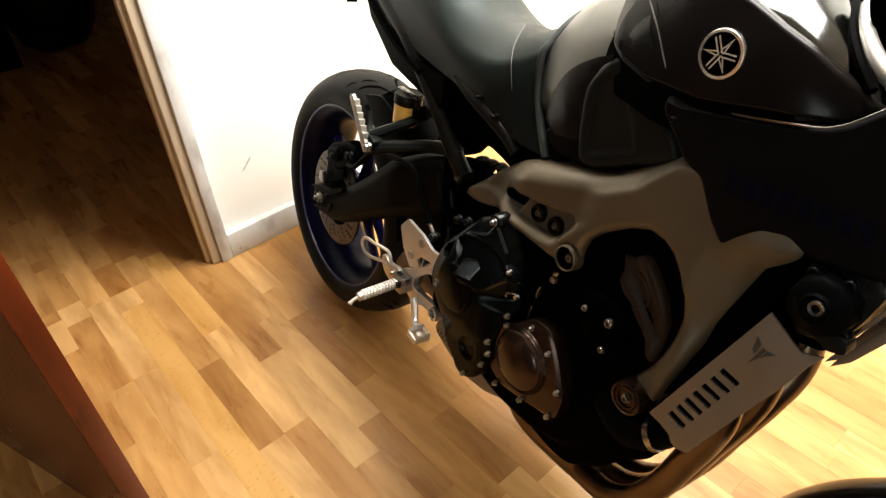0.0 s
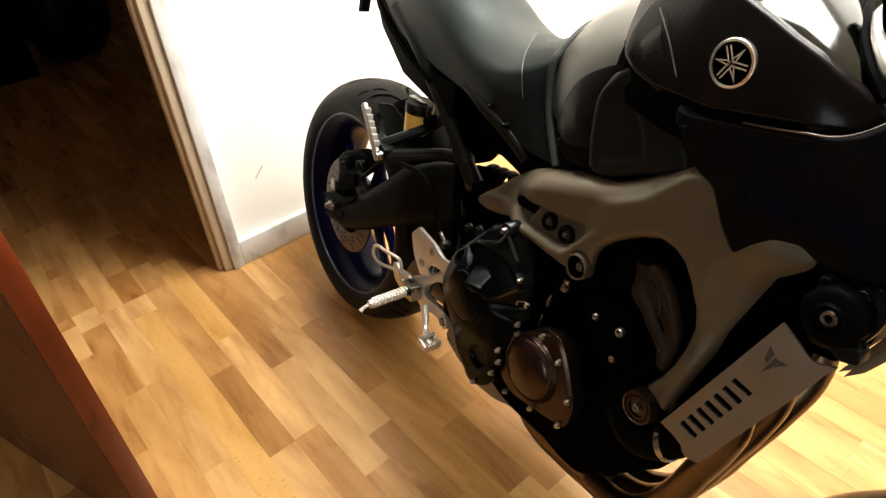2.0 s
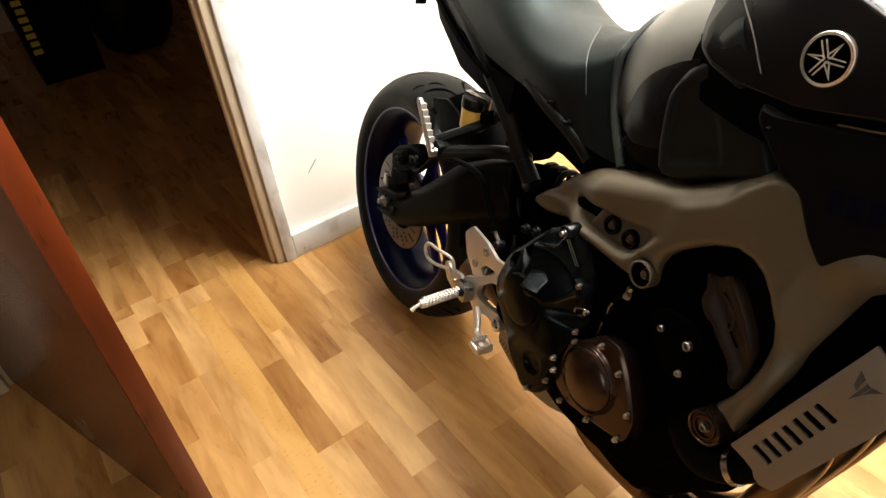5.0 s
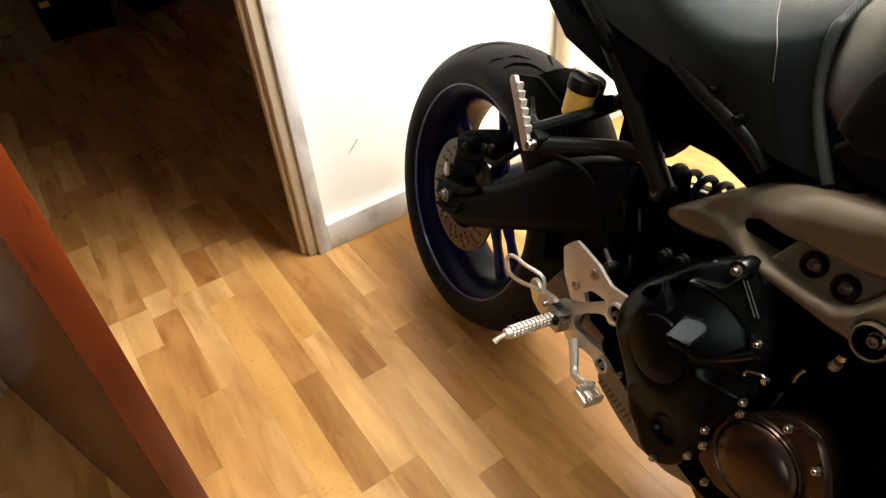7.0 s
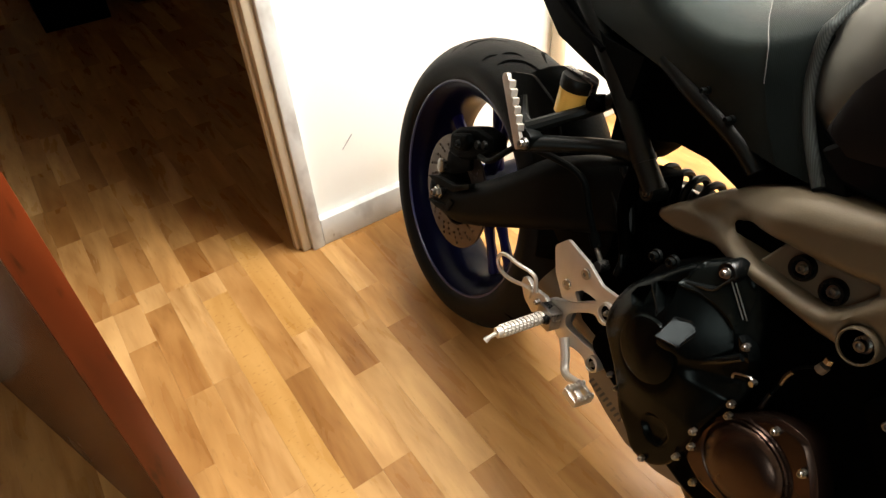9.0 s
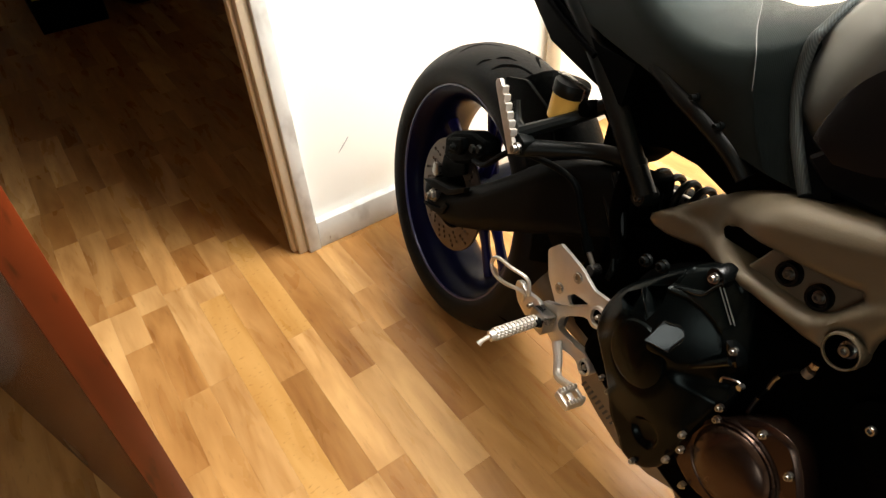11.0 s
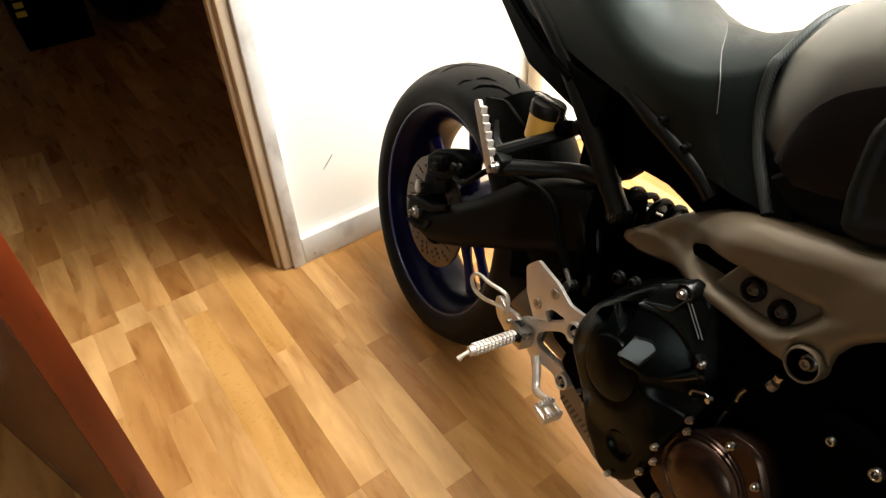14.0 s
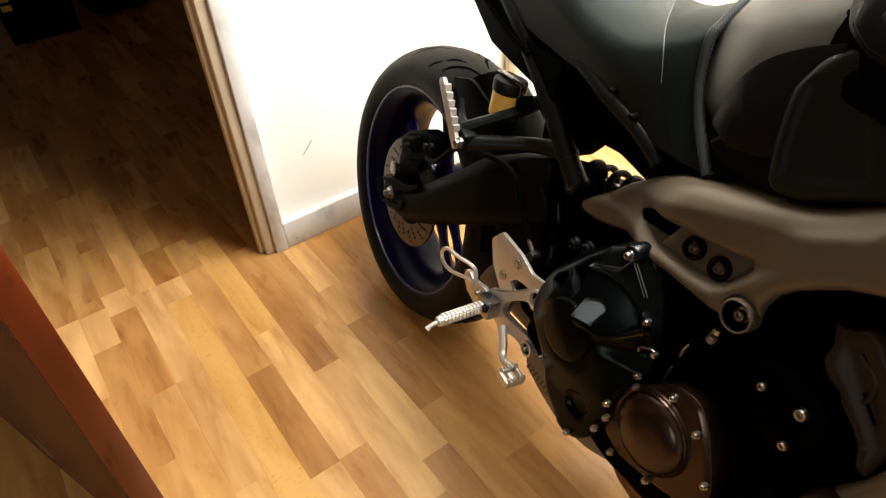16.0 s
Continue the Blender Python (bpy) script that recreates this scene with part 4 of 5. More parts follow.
peg = part("footpeg", tube([at_side(0.442, 0.180, 0.360), at_side(0.439, 0.262, 0.346)], 0.0086, 16, 1), M_ALU, bike, "knurled aluminium footpeg")
RIB = finish(join(*[tube([(0.0088 * math.cos(a), -0.0021, 0.0088 * math.sin(a)), (0.0088 * math.cos(a), 0.0021, 0.0088 * math.sin(a))], 0.0021, 6, 1) for a in [2 * math.pi * q / 12 for q in range(12)]]), "rib", M_ALU)
for k in range(11):
    rb = part("rib", RIB, M_ALU, peg)
    rb.location = at_side(0.4420 - 0.0003 * k, 0.186 + 0.0066 * k, 0.3595 - 0.00115 * k)
part("feeler", tube([at_side(0.439, 0.260, 0.346), at_side(0.438, 0.272, 0.340), at_side(0.438, 0.279, 0.334)], 0.004, 10, 4, radii=[0.0038, 0.0034, 0.0050]), M_ALU, peg)
part("peg_clevis", plate(rounded([(0.424, 0.376), (0.460, 0.378), (0.462, 0.344), (0.428, 0.342)], 0.004), 0.158, 0.180, bevel=0.002), M_STEEL, peg)
bolt(BOLT_K, 0.450, 0.181, 0.362, peg)
ped = part("brake_pedal", tube([at_side(0.479, 0.16, 0.343), at_side(0.499, 0.166, 0.326), at_side(0.522, 0.178, 0.312), at_side(0.565, 0.195, 0.34)], 0.0065, 10, 4, radii=[0.008, 0.0075, 0.0065, 0.006]), M_ALU, bike, "aluminium brake pedal")
pad_ob = part("pedal_pad", join(*[plate(rounded(q, 0.002, 2), a_, b_, bevel=0.001) for q, a_, b_ in (
    ([(0.573, 0.346), (0.575, 0.360), (0.581, 0.360), (0.580, 0.346)], 0.204, 0.234), ([(0.594, 0.342), (0.596, 0.356), (0.602, 0.356), (0.601, 0.342)], 0.204, 0.234),
    ([(0.574, 0.346), (0.575, 0.358), (0.601, 0.354), (0.600, 0.343)], 0.202, 0.207), ([(0.574, 0.346), (0.575, 0.358), (0.601, 0.354), (0.600, 0.343)], 0.231, 0.236),
    ([(0.578, 0.345), (0.579, 0.353), (0.598, 0.350), (0.597, 0.343)], 0.212, 0.222))]), M_ALU, ped, "open toothed pedal pad")
TOOTH = finish(loft([[(-0.003, -0.0022, 0), (0.003, -0.0022, 0), (0.003, 0.0022, 0), (-0.003, 0.0022, 0)], [(-0.0016, -0.001, 0.0055), (0.0016, -0.001, 0.0055), (0.0016, 0.001, 0.0055), (-0.0016, 0.001, 0.0055)]]), "tooth", M_ALU)
for k in range(6):
    for f_, h_ in ((0.578, 0.359), (0.599, 0.355)):
        tooth = part("tooth", TOOTH, M_ALU, pad_ob)
        tooth.location = at_side(f_, 0.2055 + 0.0054 * k, h_)


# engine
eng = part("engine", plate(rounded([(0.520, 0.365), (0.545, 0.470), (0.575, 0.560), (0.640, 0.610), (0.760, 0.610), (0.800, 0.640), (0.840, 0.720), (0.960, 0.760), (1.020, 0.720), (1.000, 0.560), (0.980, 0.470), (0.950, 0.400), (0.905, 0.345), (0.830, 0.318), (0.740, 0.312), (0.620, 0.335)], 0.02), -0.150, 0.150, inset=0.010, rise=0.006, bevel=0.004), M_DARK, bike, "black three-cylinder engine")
CL = [(0.556, 0.478), (0.556, 0.495), (0.562, 0.516), (0.577, 0.542), (0.603, 0.572), (0.626, 0.600), (0.648, 0.622), (0.676, 0.640), (0.697, 0.640), (0.712, 0.620), (0.730, 0.595), (0.743, 0.573), (0.752, 0.550), (0.757, 0.505), (0.750, 0.470), (0.744, 0.440), (0.740, 0.400), (0.732, 0.366), (0.718, 0.346), (0.700, 0.335), (0.679, 0.335), (0.660, 0.355), (0.640, 0.367), (0.622, 0.397), (0.607, 0.425), (0.588, 0.444), (0.566, 0.456)]
CC = (0.654, 0.490)
CUT_A = [(0.586, 0.527), (0.588, 0.538), (0.606, 0.556), (0.614, 0.535), (0.598, 0.524)]
CUT_B = [(0.609, 0.563), (0.636, 0.583), (0.640, 0.562), (0.639, 0.541)]


def cut(poly, f, h, soft=0.0013):
    d, ok = outline_distance([poly], np.array([(f, h)]))
    return smoothstep(-soft, soft, float(d[0]) if ok[0] else -float(d[0]))


STEP_LINE = [(0.6610, 0.522), (0.6590, 0.537), (0.6520, 0.571), (0.6450, 0.596)]
LIP_LINE = [(0.645, 0.596), (0.663, 0.602), (0.679, 0.608), (0.685, 0.620), (0.689, 0.631)]
CREST = [(0.650, 0.595), (0.670, 0.598), (0.689, 0.596), (0.704, 0.590), (0.716, 0.582), (0.724, 0.570), (0.729, 0.556)]
FACET = [(0.662, 0.535), (0.665, 0.563), (0.680, 0.567), (0.694, 0.563), (0.687, 0.534)]


def clutch_surface(f, h, d):
    """A bell that rises to the cap, two pockets behind the cap, and a faceted shoulder in front of a straight step."""
    df, dh = f - CC[0], h - CC[1]
    r = math.hypot(df, dh)
    bell = 0.213 - 0.026 * smoothstep(0.044, 0.100, r) * (1.0 if dh > 0.02 else 0.35 + 0.65 * smoothstep(-0.05, 0.02, dh)) - 0.03 * max(0.0, r - 0.08)
    front = smoothstep(-0.0012, 0.0012, f - float(np.interp(h, [q[1] for q in STEP_LINE], [q[0] for q in STEP_LINE]))) * smoothstep(0.500, 0.530, h)
    crest = 0.2075 - 0.40 * (f - 0.68) - 0.34 * (h - 0.57) - 1.8 * ((f - 0.68) ** 2 + (h - 0.57) ** 2)
    over = line_side(CREST, f, h)
    crest += 0.0022 * math.exp(-(over / 0.0022) ** 2) - 0.25 * max(0.0, over)
    crest -= 0.50 * max(0.0, float(np.interp(f, [0.66, 0.70, 0.74], [0.520, 0.524, 0.556])) - h)
    s = bell + (crest - bell) * front
    s -= 0.006 * smoothstep(-0.0012, 0.0012, line_side(LIP_LINE, f, h)) * smoothstep(0.645, 0.650, f) * smoothstep(0.700, 0.690, f)
    s -= 0.013 * max(cut(CUT_A, f, h), cut(CUT_B, f, h))
    s -= 0.006 * smoothstep(0.022, 0.014, math.hypot(f - 0.699, h - 0.402))
    return max(0.168, s) - quarter(d, 0.012)


clutch = part("clutch_cover", cast(rounded(CL, 0.010), 0.150, clutch_surface, step=0.0032, near=(0.001, 0.003, 0.006), creases=[STEP_LINE, LIP_LINE, CREST, [*CUT_A, CUT_A[0]], [*CUT_B, CUT_B[0]]]), M_CLUTCH, eng, "satin black clutch cover", 30)
# outlined from a reflection, glossier and tilted so the fill light shows as highlight
part("facet", cast(FACET, 0.190, lambda f, h, d: 0.2170 - 0.60 * (f - 0.678) - 0.43 * (h - 0.552) - quarter(d, 0.0008), step=0.006), M_GLOSS, clutch, "flat gloss facet, tilted to mirror the fill light as a highlight", 30)
part("cap_disc", revolve([(0.0, 0.2195), (0.038, 0.2190), (0.0415, 0.2175), (0.0430, 0.2120), (0.0435, 0.2000)], (0.650, 0.496), 48), M_CLUTCH, clutch, "round matte black cap")


part("top_lip", tube([at_side(0.645, 0.2035, 0.596), at_side(0.663, 0.2005, 0.602), at_side(0.679, 0.1965, 0.608), at_side(0.685, 0.193, 0.620), at_side(0.690, 0.190, 0.631)], 0.0017, 6, 3), M_GLOSS, clutch, "raised edge")
part("step_edge", tube([at_side(0.645, 0.2035, 0.596), at_side(0.652, 0.2085, 0.571), at_side(0.659, 0.2140, 0.537)], 0.0010, 6, 3), M_GLOSS, clutch, "raised edge")
part("vane_edge", tube([at_side(0.6085, 0.2010, 0.563), at_side(0.624, 0.2050, 0.553), at_side(0.639, 0.2085, 0.542)], 0.0008, 6, 3), M_GLOSS, clutch, "raised edge")
part("fin_web", plate(rounded([(0.724, 0.580), (0.742, 0.572), (0.750, 0.560), (0.735, 0.562)], 0.003, 2), 0.170, 0.190, bevel=0.002), M_CASE, clutch)
for d in (0.0, 0.0042):
    part("side_rail", tube([at_side(0.690 + d, 0.190, 0.626 + 0.5 * d), at_side(0.720 + d, 0.189, 0.598 + 0.5 * d)], 0.0009, 6, 1), M_GUN, clutch, "thin bright edge")
part("nose_fin", tube([at_side(0.702, 0.2020, 0.520), at_side(0.722, 0.2010, 0.543), at_side(0.742, 0.1960, 0.566)], 0.006, 10, 4, radii=[0.002, 0.004, 0.005]), M_GLOSS, clutch)
part("cable_end", join(tube([at_side(0.741, 0.188, 0.531), at_side(0.741, 0.188, 0.538), at_side(0.756, 0.188, 0.547), at_side(0.763, 0.188, 0.545)], 0.0015, 6, 2), tube([at_side(0.763, 0.186, 0.546), at_side(0.763, 0.193, 0.545)], 0.0035, 8, 1)), M_STEEL, clutch)
COV = [(0.735, 0.425), (0.738, 0.460), (0.770, 0.500), (0.800, 0.530), (0.835, 0.535), (0.858, 0.510), (0.876, 0.480), (0.893, 0.446), (0.890, 0.404), (0.860, 0.396), (0.820, 0.385), (0.770, 0.375), (0.735, 0.390)]
cover = part("timing_cover", plate(rounded(COV, 0.012), 0.150, 0.182, inset=0.006, rise=0.004, bevel=0.003), M_COVER, eng, "brown anodised side cover")
part("dome", revolve([(0.0, 0.203), (0.028, 0.202), (0.042, 0.198), (0.048, 0.193), (0.049, 0.190), (0.0515, 0.1915), (0.053, 0.188), (0.055, 0.189), (0.057, 0.183)], (0.800, 0.452), 56), M_COVER, cover, "polished brown dome")
for f, h in ((0.766, 0.375), (0.824, 0.390), (0.881, 0.407), (0.884, 0.457), (0.849, 0.503), (0.807, 0.519)):
    bolt(BOLT_S, f, 0.190, h, cover)
for f, h in ((0.756, 0.505), (0.760, 0.490), (0.738, 0.575)):
    bolt(BOLT_S, f, 0.191, h, clutch)
for f, h in ((0.704, 0.350), (0.740, 0.399), (0.749, 0.429), (0.742, 0.448)):
    bolt(BOLT_S, f, 0.205, h, clutch)
part("bolt_lug", revolve([(0.0, 0.184), (0.011, 0.184), (0.013, 0.181), (0.014, 0.16)], (0.677, 0.627), 20), M_CASE, clutch)
bolt(BOLT_M, 0.677, 0.186, 0.627, clutch)
for f, h in ((0.603, 0.585), (0.578, 0.576)):
    bolt(BOLT_K, f, 0.172, h, clutch)
for f, h, mesh in ((0.875, 0.601, BOLT_M), (0.920, 0.563, BOLT_M), (0.918, 0.606, BOLT_L)):
    bolt(mesh, f, 0.1755, h, eng)
for f, h in ((0.798, 0.591), (0.775, 0.553), (0.871, 0.581)):
    bolt(BOLT_S, f, 0.153, h, eng)
lead = part("sensor_lead", tube([at_side(0.771, 0.158, 0.493), at_side(0.773, 0.158, 0.534), at_side(0.778, 0.158, 0.572), at_side(0.799, 0.158, 0.597)], 0.0028, 8, 4), M_MATTE, eng, "black sensor lead")
for q in ([at_side(0.772, 0.16, 0.503), at_side(0.772, 0.16, 0.517), at_side(0.773, 0.16, 0.529)], [at_side(0.776, 0.16, 0.547), at_side(0.776, 0.16, 0.559), at_side(0.779, 0.16, 0.569)]):
    part("sleeve", tube(q, 0.0030, 8, 2), M_GUN, lead)
part("plug", tube([at_side(0.799, 0.163, 0.592), at_side(0.801, 0.163, 0.6)], 0.0056, 12, 1), M_SHIELD, lead, "grey sensor plug")
part("nut", tube([at_side(0.801, 0.163, 0.604), at_side(0.801, 0.163, 0.61)], 0.0045, 6, 1), M_STEEL, lead)
for f, h in ((0.600, 0.355), (0.581, 0.364), (0.601, 0.385), (0.633, 0.326)):
    bolt(BOLT_S, f, 0.160, h, eng)
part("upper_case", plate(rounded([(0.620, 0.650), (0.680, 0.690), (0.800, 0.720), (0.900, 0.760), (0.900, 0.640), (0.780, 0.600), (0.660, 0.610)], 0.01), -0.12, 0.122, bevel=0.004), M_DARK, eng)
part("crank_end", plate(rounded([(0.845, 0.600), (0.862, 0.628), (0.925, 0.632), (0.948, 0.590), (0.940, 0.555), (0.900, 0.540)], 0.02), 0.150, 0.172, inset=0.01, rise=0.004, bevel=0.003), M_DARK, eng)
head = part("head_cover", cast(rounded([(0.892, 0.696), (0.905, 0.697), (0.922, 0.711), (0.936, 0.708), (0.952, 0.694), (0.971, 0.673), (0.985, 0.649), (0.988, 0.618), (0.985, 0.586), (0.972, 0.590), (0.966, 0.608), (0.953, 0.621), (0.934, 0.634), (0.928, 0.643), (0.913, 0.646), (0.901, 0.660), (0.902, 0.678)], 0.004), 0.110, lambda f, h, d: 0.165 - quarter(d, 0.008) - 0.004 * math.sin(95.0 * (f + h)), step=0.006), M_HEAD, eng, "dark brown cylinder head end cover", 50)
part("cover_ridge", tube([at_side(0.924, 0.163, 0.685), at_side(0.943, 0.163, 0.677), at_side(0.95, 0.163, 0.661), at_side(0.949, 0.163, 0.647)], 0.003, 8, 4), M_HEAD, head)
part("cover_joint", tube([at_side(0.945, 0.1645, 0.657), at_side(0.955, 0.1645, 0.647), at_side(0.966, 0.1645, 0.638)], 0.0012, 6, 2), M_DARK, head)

# black mass added so the space behind the engine stays dark
part("rear_case_filler", plate(rounded([(0.400, 0.330), (0.410, 0.430), (0.470, 0.545), (0.560, 0.590), (0.620, 0.600), (0.600, 0.350), (0.500, 0.320)], 0.02), -0.10, 0.085, bevel=0.006), M_DARK, eng)
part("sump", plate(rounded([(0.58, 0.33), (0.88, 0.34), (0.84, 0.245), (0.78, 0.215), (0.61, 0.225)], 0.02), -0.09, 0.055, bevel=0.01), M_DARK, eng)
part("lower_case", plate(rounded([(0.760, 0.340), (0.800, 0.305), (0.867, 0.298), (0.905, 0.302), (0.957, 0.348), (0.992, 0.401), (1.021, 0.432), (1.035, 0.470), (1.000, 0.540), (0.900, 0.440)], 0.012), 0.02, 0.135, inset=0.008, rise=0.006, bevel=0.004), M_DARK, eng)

# exhaust
HEADERS = [tube([at_side(1.000, s, 0.640), at_side(1.045, s, 0.620), at_side(1.064, s * 0.9, 0.550), at_side(1.056, s * 0.68, 0.480), at_side(1.039, s * 0.56, 0.410), at_side(1.022, s * 0.52, 0.340), at_side(0.995, s * 0.48, 0.272), at_side(0.950, s * 0.43, 0.225), at_side(0.880, s * 0.35, 0.205)], 0.0215, 18, 6) for s in (0.105, 0.0, -0.105)]
exh = part("exhaust", tube([at_side(0.905, 0, 0.205), at_side(0.830, 0.02, 0.205), at_side(0.740, 0.05, 0.235), at_side(0.640, 0.03, 0.275)], 0.04, 20, 4, radii=[0.044, 0.038, 0.032, 0.026]), M_PIPE, bike, "bronze tinted three-into-one exhaust")
for bm_ in HEADERS:
    part("header_pipe", bm_, M_PIPE, exh)
part("silencer", plate(rounded([(0.517, 0.294), (0.530, 0.330), (0.554, 0.371), (0.640, 0.345), (0.720, 0.315), (0.740, 0.285), (0.690, 0.262), (0.631, 0.251), (0.575, 0.264), (0.532, 0.279)], 0.008), 0.060, 0.122, inset=0.006, rise=0.006, bevel=0.003), M_TITAN, exh, "titanium silencer under the engine")
part("inner_can", plate(rounded([(0.480, 0.300), (0.560, 0.330), (0.700, 0.320), (0.700, 0.220), (0.600, 0.200), (0.520, 0.220)], 0.03), -0.06, 0.058, bevel=0.008), M_TITAN, exh)
part("outlet", tube([at_side(0.50, 0.04, 0.29), at_side(0.42, 0.07, 0.320), at_side(0.345, 0.10, 0.350)], 0.024, 20, 3), M_TITAN, exh)
for i in range(9):
    part("print_bar", plate([(0.5345 + 0.0092 * i, 0.2985 - 0.0011 * i), (0.5390 + 0.0092 * i, 0.2985 - 0.0011 * i), (0.5340 + 0.0092 * i, 0.2860 - 0.0011 * i), (0.5300 + 0.0092 * i, 0.2860 - 0.0011 * i)], 0.1275, 0.1287, bevel=0), M_INK, exh, "dark print bar")

# radiator with side guard and cap
rad = part("radiator", plate(rounded([(1.015, 0.550), (1.045, 0.540), (1.125, 0.770), (1.090, 0.795)], 0.01), -0.160, 0.150, bevel=0.003), M_DARK, bike, "black radiator")
GUARD = [(1.087, 0.744), (1.106, 0.735), (1.120, 0.728), (1.130, 0.725), (1.149, 0.734), (1.141, 0.715), (1.127, 0.670), (1.107, 0.614), (1.088, 0.559), (1.077, 0.526), (1.062, 0.520), (1.054, 0.523), (1.049, 0.530), (1.035, 0.534), (1.015, 0.536)]
slots = []
for k in range(7):
    slots.append(rounded([(a0 + (a1 - a0) * k / 6, b0 + (b1 - b0) * k / 6) for (a0, b0), (a1, b1) in zip([(1.037, 0.554), (1.039, 0.563), (1.062, 0.559), (1.060, 0.551)], [(1.068, 0.649), (1.070, 0.656), (1.093, 0.653), (1.091, 0.646)])], 0.0015, 2))
guard = part("radiator_guard", plate(GUARD, 0.176, 0.180, holes=slots, bevel=0.0012), M_SHIELD, rad, "matte metal radiator side guard with slots")
for q in ([(1.087, 0.714), (1.088, 0.697), (1.092, 0.694), (1.094, 0.708)], [(1.090, 0.680), (1.097, 0.706), (1.101, 0.704), (1.097, 0.691)], [(1.098, 0.692), (1.102, 0.705), (1.111, 0.707), (1.102, 0.698)]):
    part("mark", plate(q, 0.1803, 0.1810, bevel=0), M_INK, guard, "dark wing-shaped mark")
# near-black plate added so the guard's slots read dark
part("guard_backing", plate([(1.020, 0.550), (1.050, 0.540), (1.078, 0.600), (1.118, 0.715), (1.088, 0.740), (1.052, 0.650)], 0.150, 0.172, bevel=0.002), M_DARK, rad)
cap = part("radiator_cap", revolve([(0, 0.203), (0.010, 0.203), (0.012, 0.201), (0.014, 0.203), (0.016, 0.199), (0.026, 0.197), (0.030, 0.193), (0.031, 0.188), (0.031, 0.15)], (1.126, 0.782), 10), M_MATTE, rad, "round black crash bung")
part("bung_bolt", revolve([(0, 0.1985), (0.0036, 0.1985), (0.0040, 0.2050), (0.0070, 0.2055), (0.0077, 0.2040), (0.0077, 0.200)], (1.128, 0.785), 24), M_GUN, cap)
# another added near-black plate, hiding the bright floor beside the bung
part("guard_filler", plate(rounded([(1.000, 0.550), (1.040, 0.560), (1.075, 0.660), (1.096, 0.712), (1.138, 0.722), (1.150, 0.745), (1.152, 0.790), (1.120, 0.830), (1.060, 0.800), (1.020, 0.640)], 0.006), 0.10, 0.150, bevel=0.003), M_DARK, rad)
part("side_tank", plate(rounded([(1.110, 0.735), (1.146, 0.745), (1.158, 0.775), (1.165, 0.815), (1.140, 0.835), (1.110, 0.800)], 0.008), 0.10, 0.172, bevel=0.003), M_CASE, rad)
for f, h in ((1.104, 0.803), (1.136, 0.808), (1.150, 0.762)):
    bolt(BOLT_K, f, 0.174, h, rad)
part("cap_lug", plate(rounded([(1.135, 0.768), (1.160, 0.762), (1.164, 0.750), (1.148, 0.744), (1.130, 0.752)], 0.004), 0.165, 0.186, bevel=0.002), M_BLACK, rad)
part("core_edge", plate(rounded([(1.120, 0.658), (1.135, 0.675), (1.165, 0.735), (1.200, 0.800), (1.185, 0.805), (1.145, 0.738)], 0.003), 0.02, 0.05, bevel=0.002), M_SHIELD, rad)
part("core_frame", plate([(1.137, 0.743), (1.141, 0.758), (1.147, 0.777), (1.155, 0.791), (1.163, 0.808), (1.169, 0.796), (1.162, 0.777), (1.147, 0.734)], 0.115, 0.125, bevel=0.002), M_SHIELD, rad, "bronze-grey radiator frame")
part("core_frame", plate([(1.139, 0.686), (1.144, 0.706), (1.164, 0.757), (1.175, 0.780), (1.182, 0.765), (1.171, 0.743), (1.154, 0.704)], 0.095, 0.105, bevel=0.002), M_SHIELD, rad)
part("bracket", tube([at_side(1.128, 0.12, 0.742), at_side(1.150, 0.10, 0.752), at_side(1.168, 0.09, 0.772), at_side(1.165, 0.09, 0.790)], 0.003, 6, 3), M_STEEL, rad)
part("water_hose", tube([at_side(1.045, 0.135, 0.530), at_side(1.022, 0.145, 0.490), at_side(0.985, 0.150, 0.462), at_side(0.945, 0.145, 0.470), at_side(0.92, 0.13, 0.49)], 0.022, 14, 5), M_MATTE, rad)
part("hose_clip", tube([at_side(1.022, 0.145, 0.488), at_side(1.016, 0.146, 0.482)], 0.0235, 18, 1), M_STEEL, rad)


# seat: a loft of cross sections; the front ones slant forward towards their lower edge
def seat_section(f, top, half, low, crown=0.03, flare=0.0, power=2.4, slant=0.0):
    pts = []
    for k in range(25):
        u = -1 + 2 * k / 24
        a = abs(u)
        if a < 0.75:
            v = a / 0.75
            s, h = half * v, top - crown * v ** power
        else:
            v = (a - 0.75) / 0.25
            s, h = half + flare * v * v, top - crown + (low - top + crown) * v
        pts.append((f + slant * max(0.0, 0.862 - h) ** 2, -math.copysign(s, u), h))
    return pts


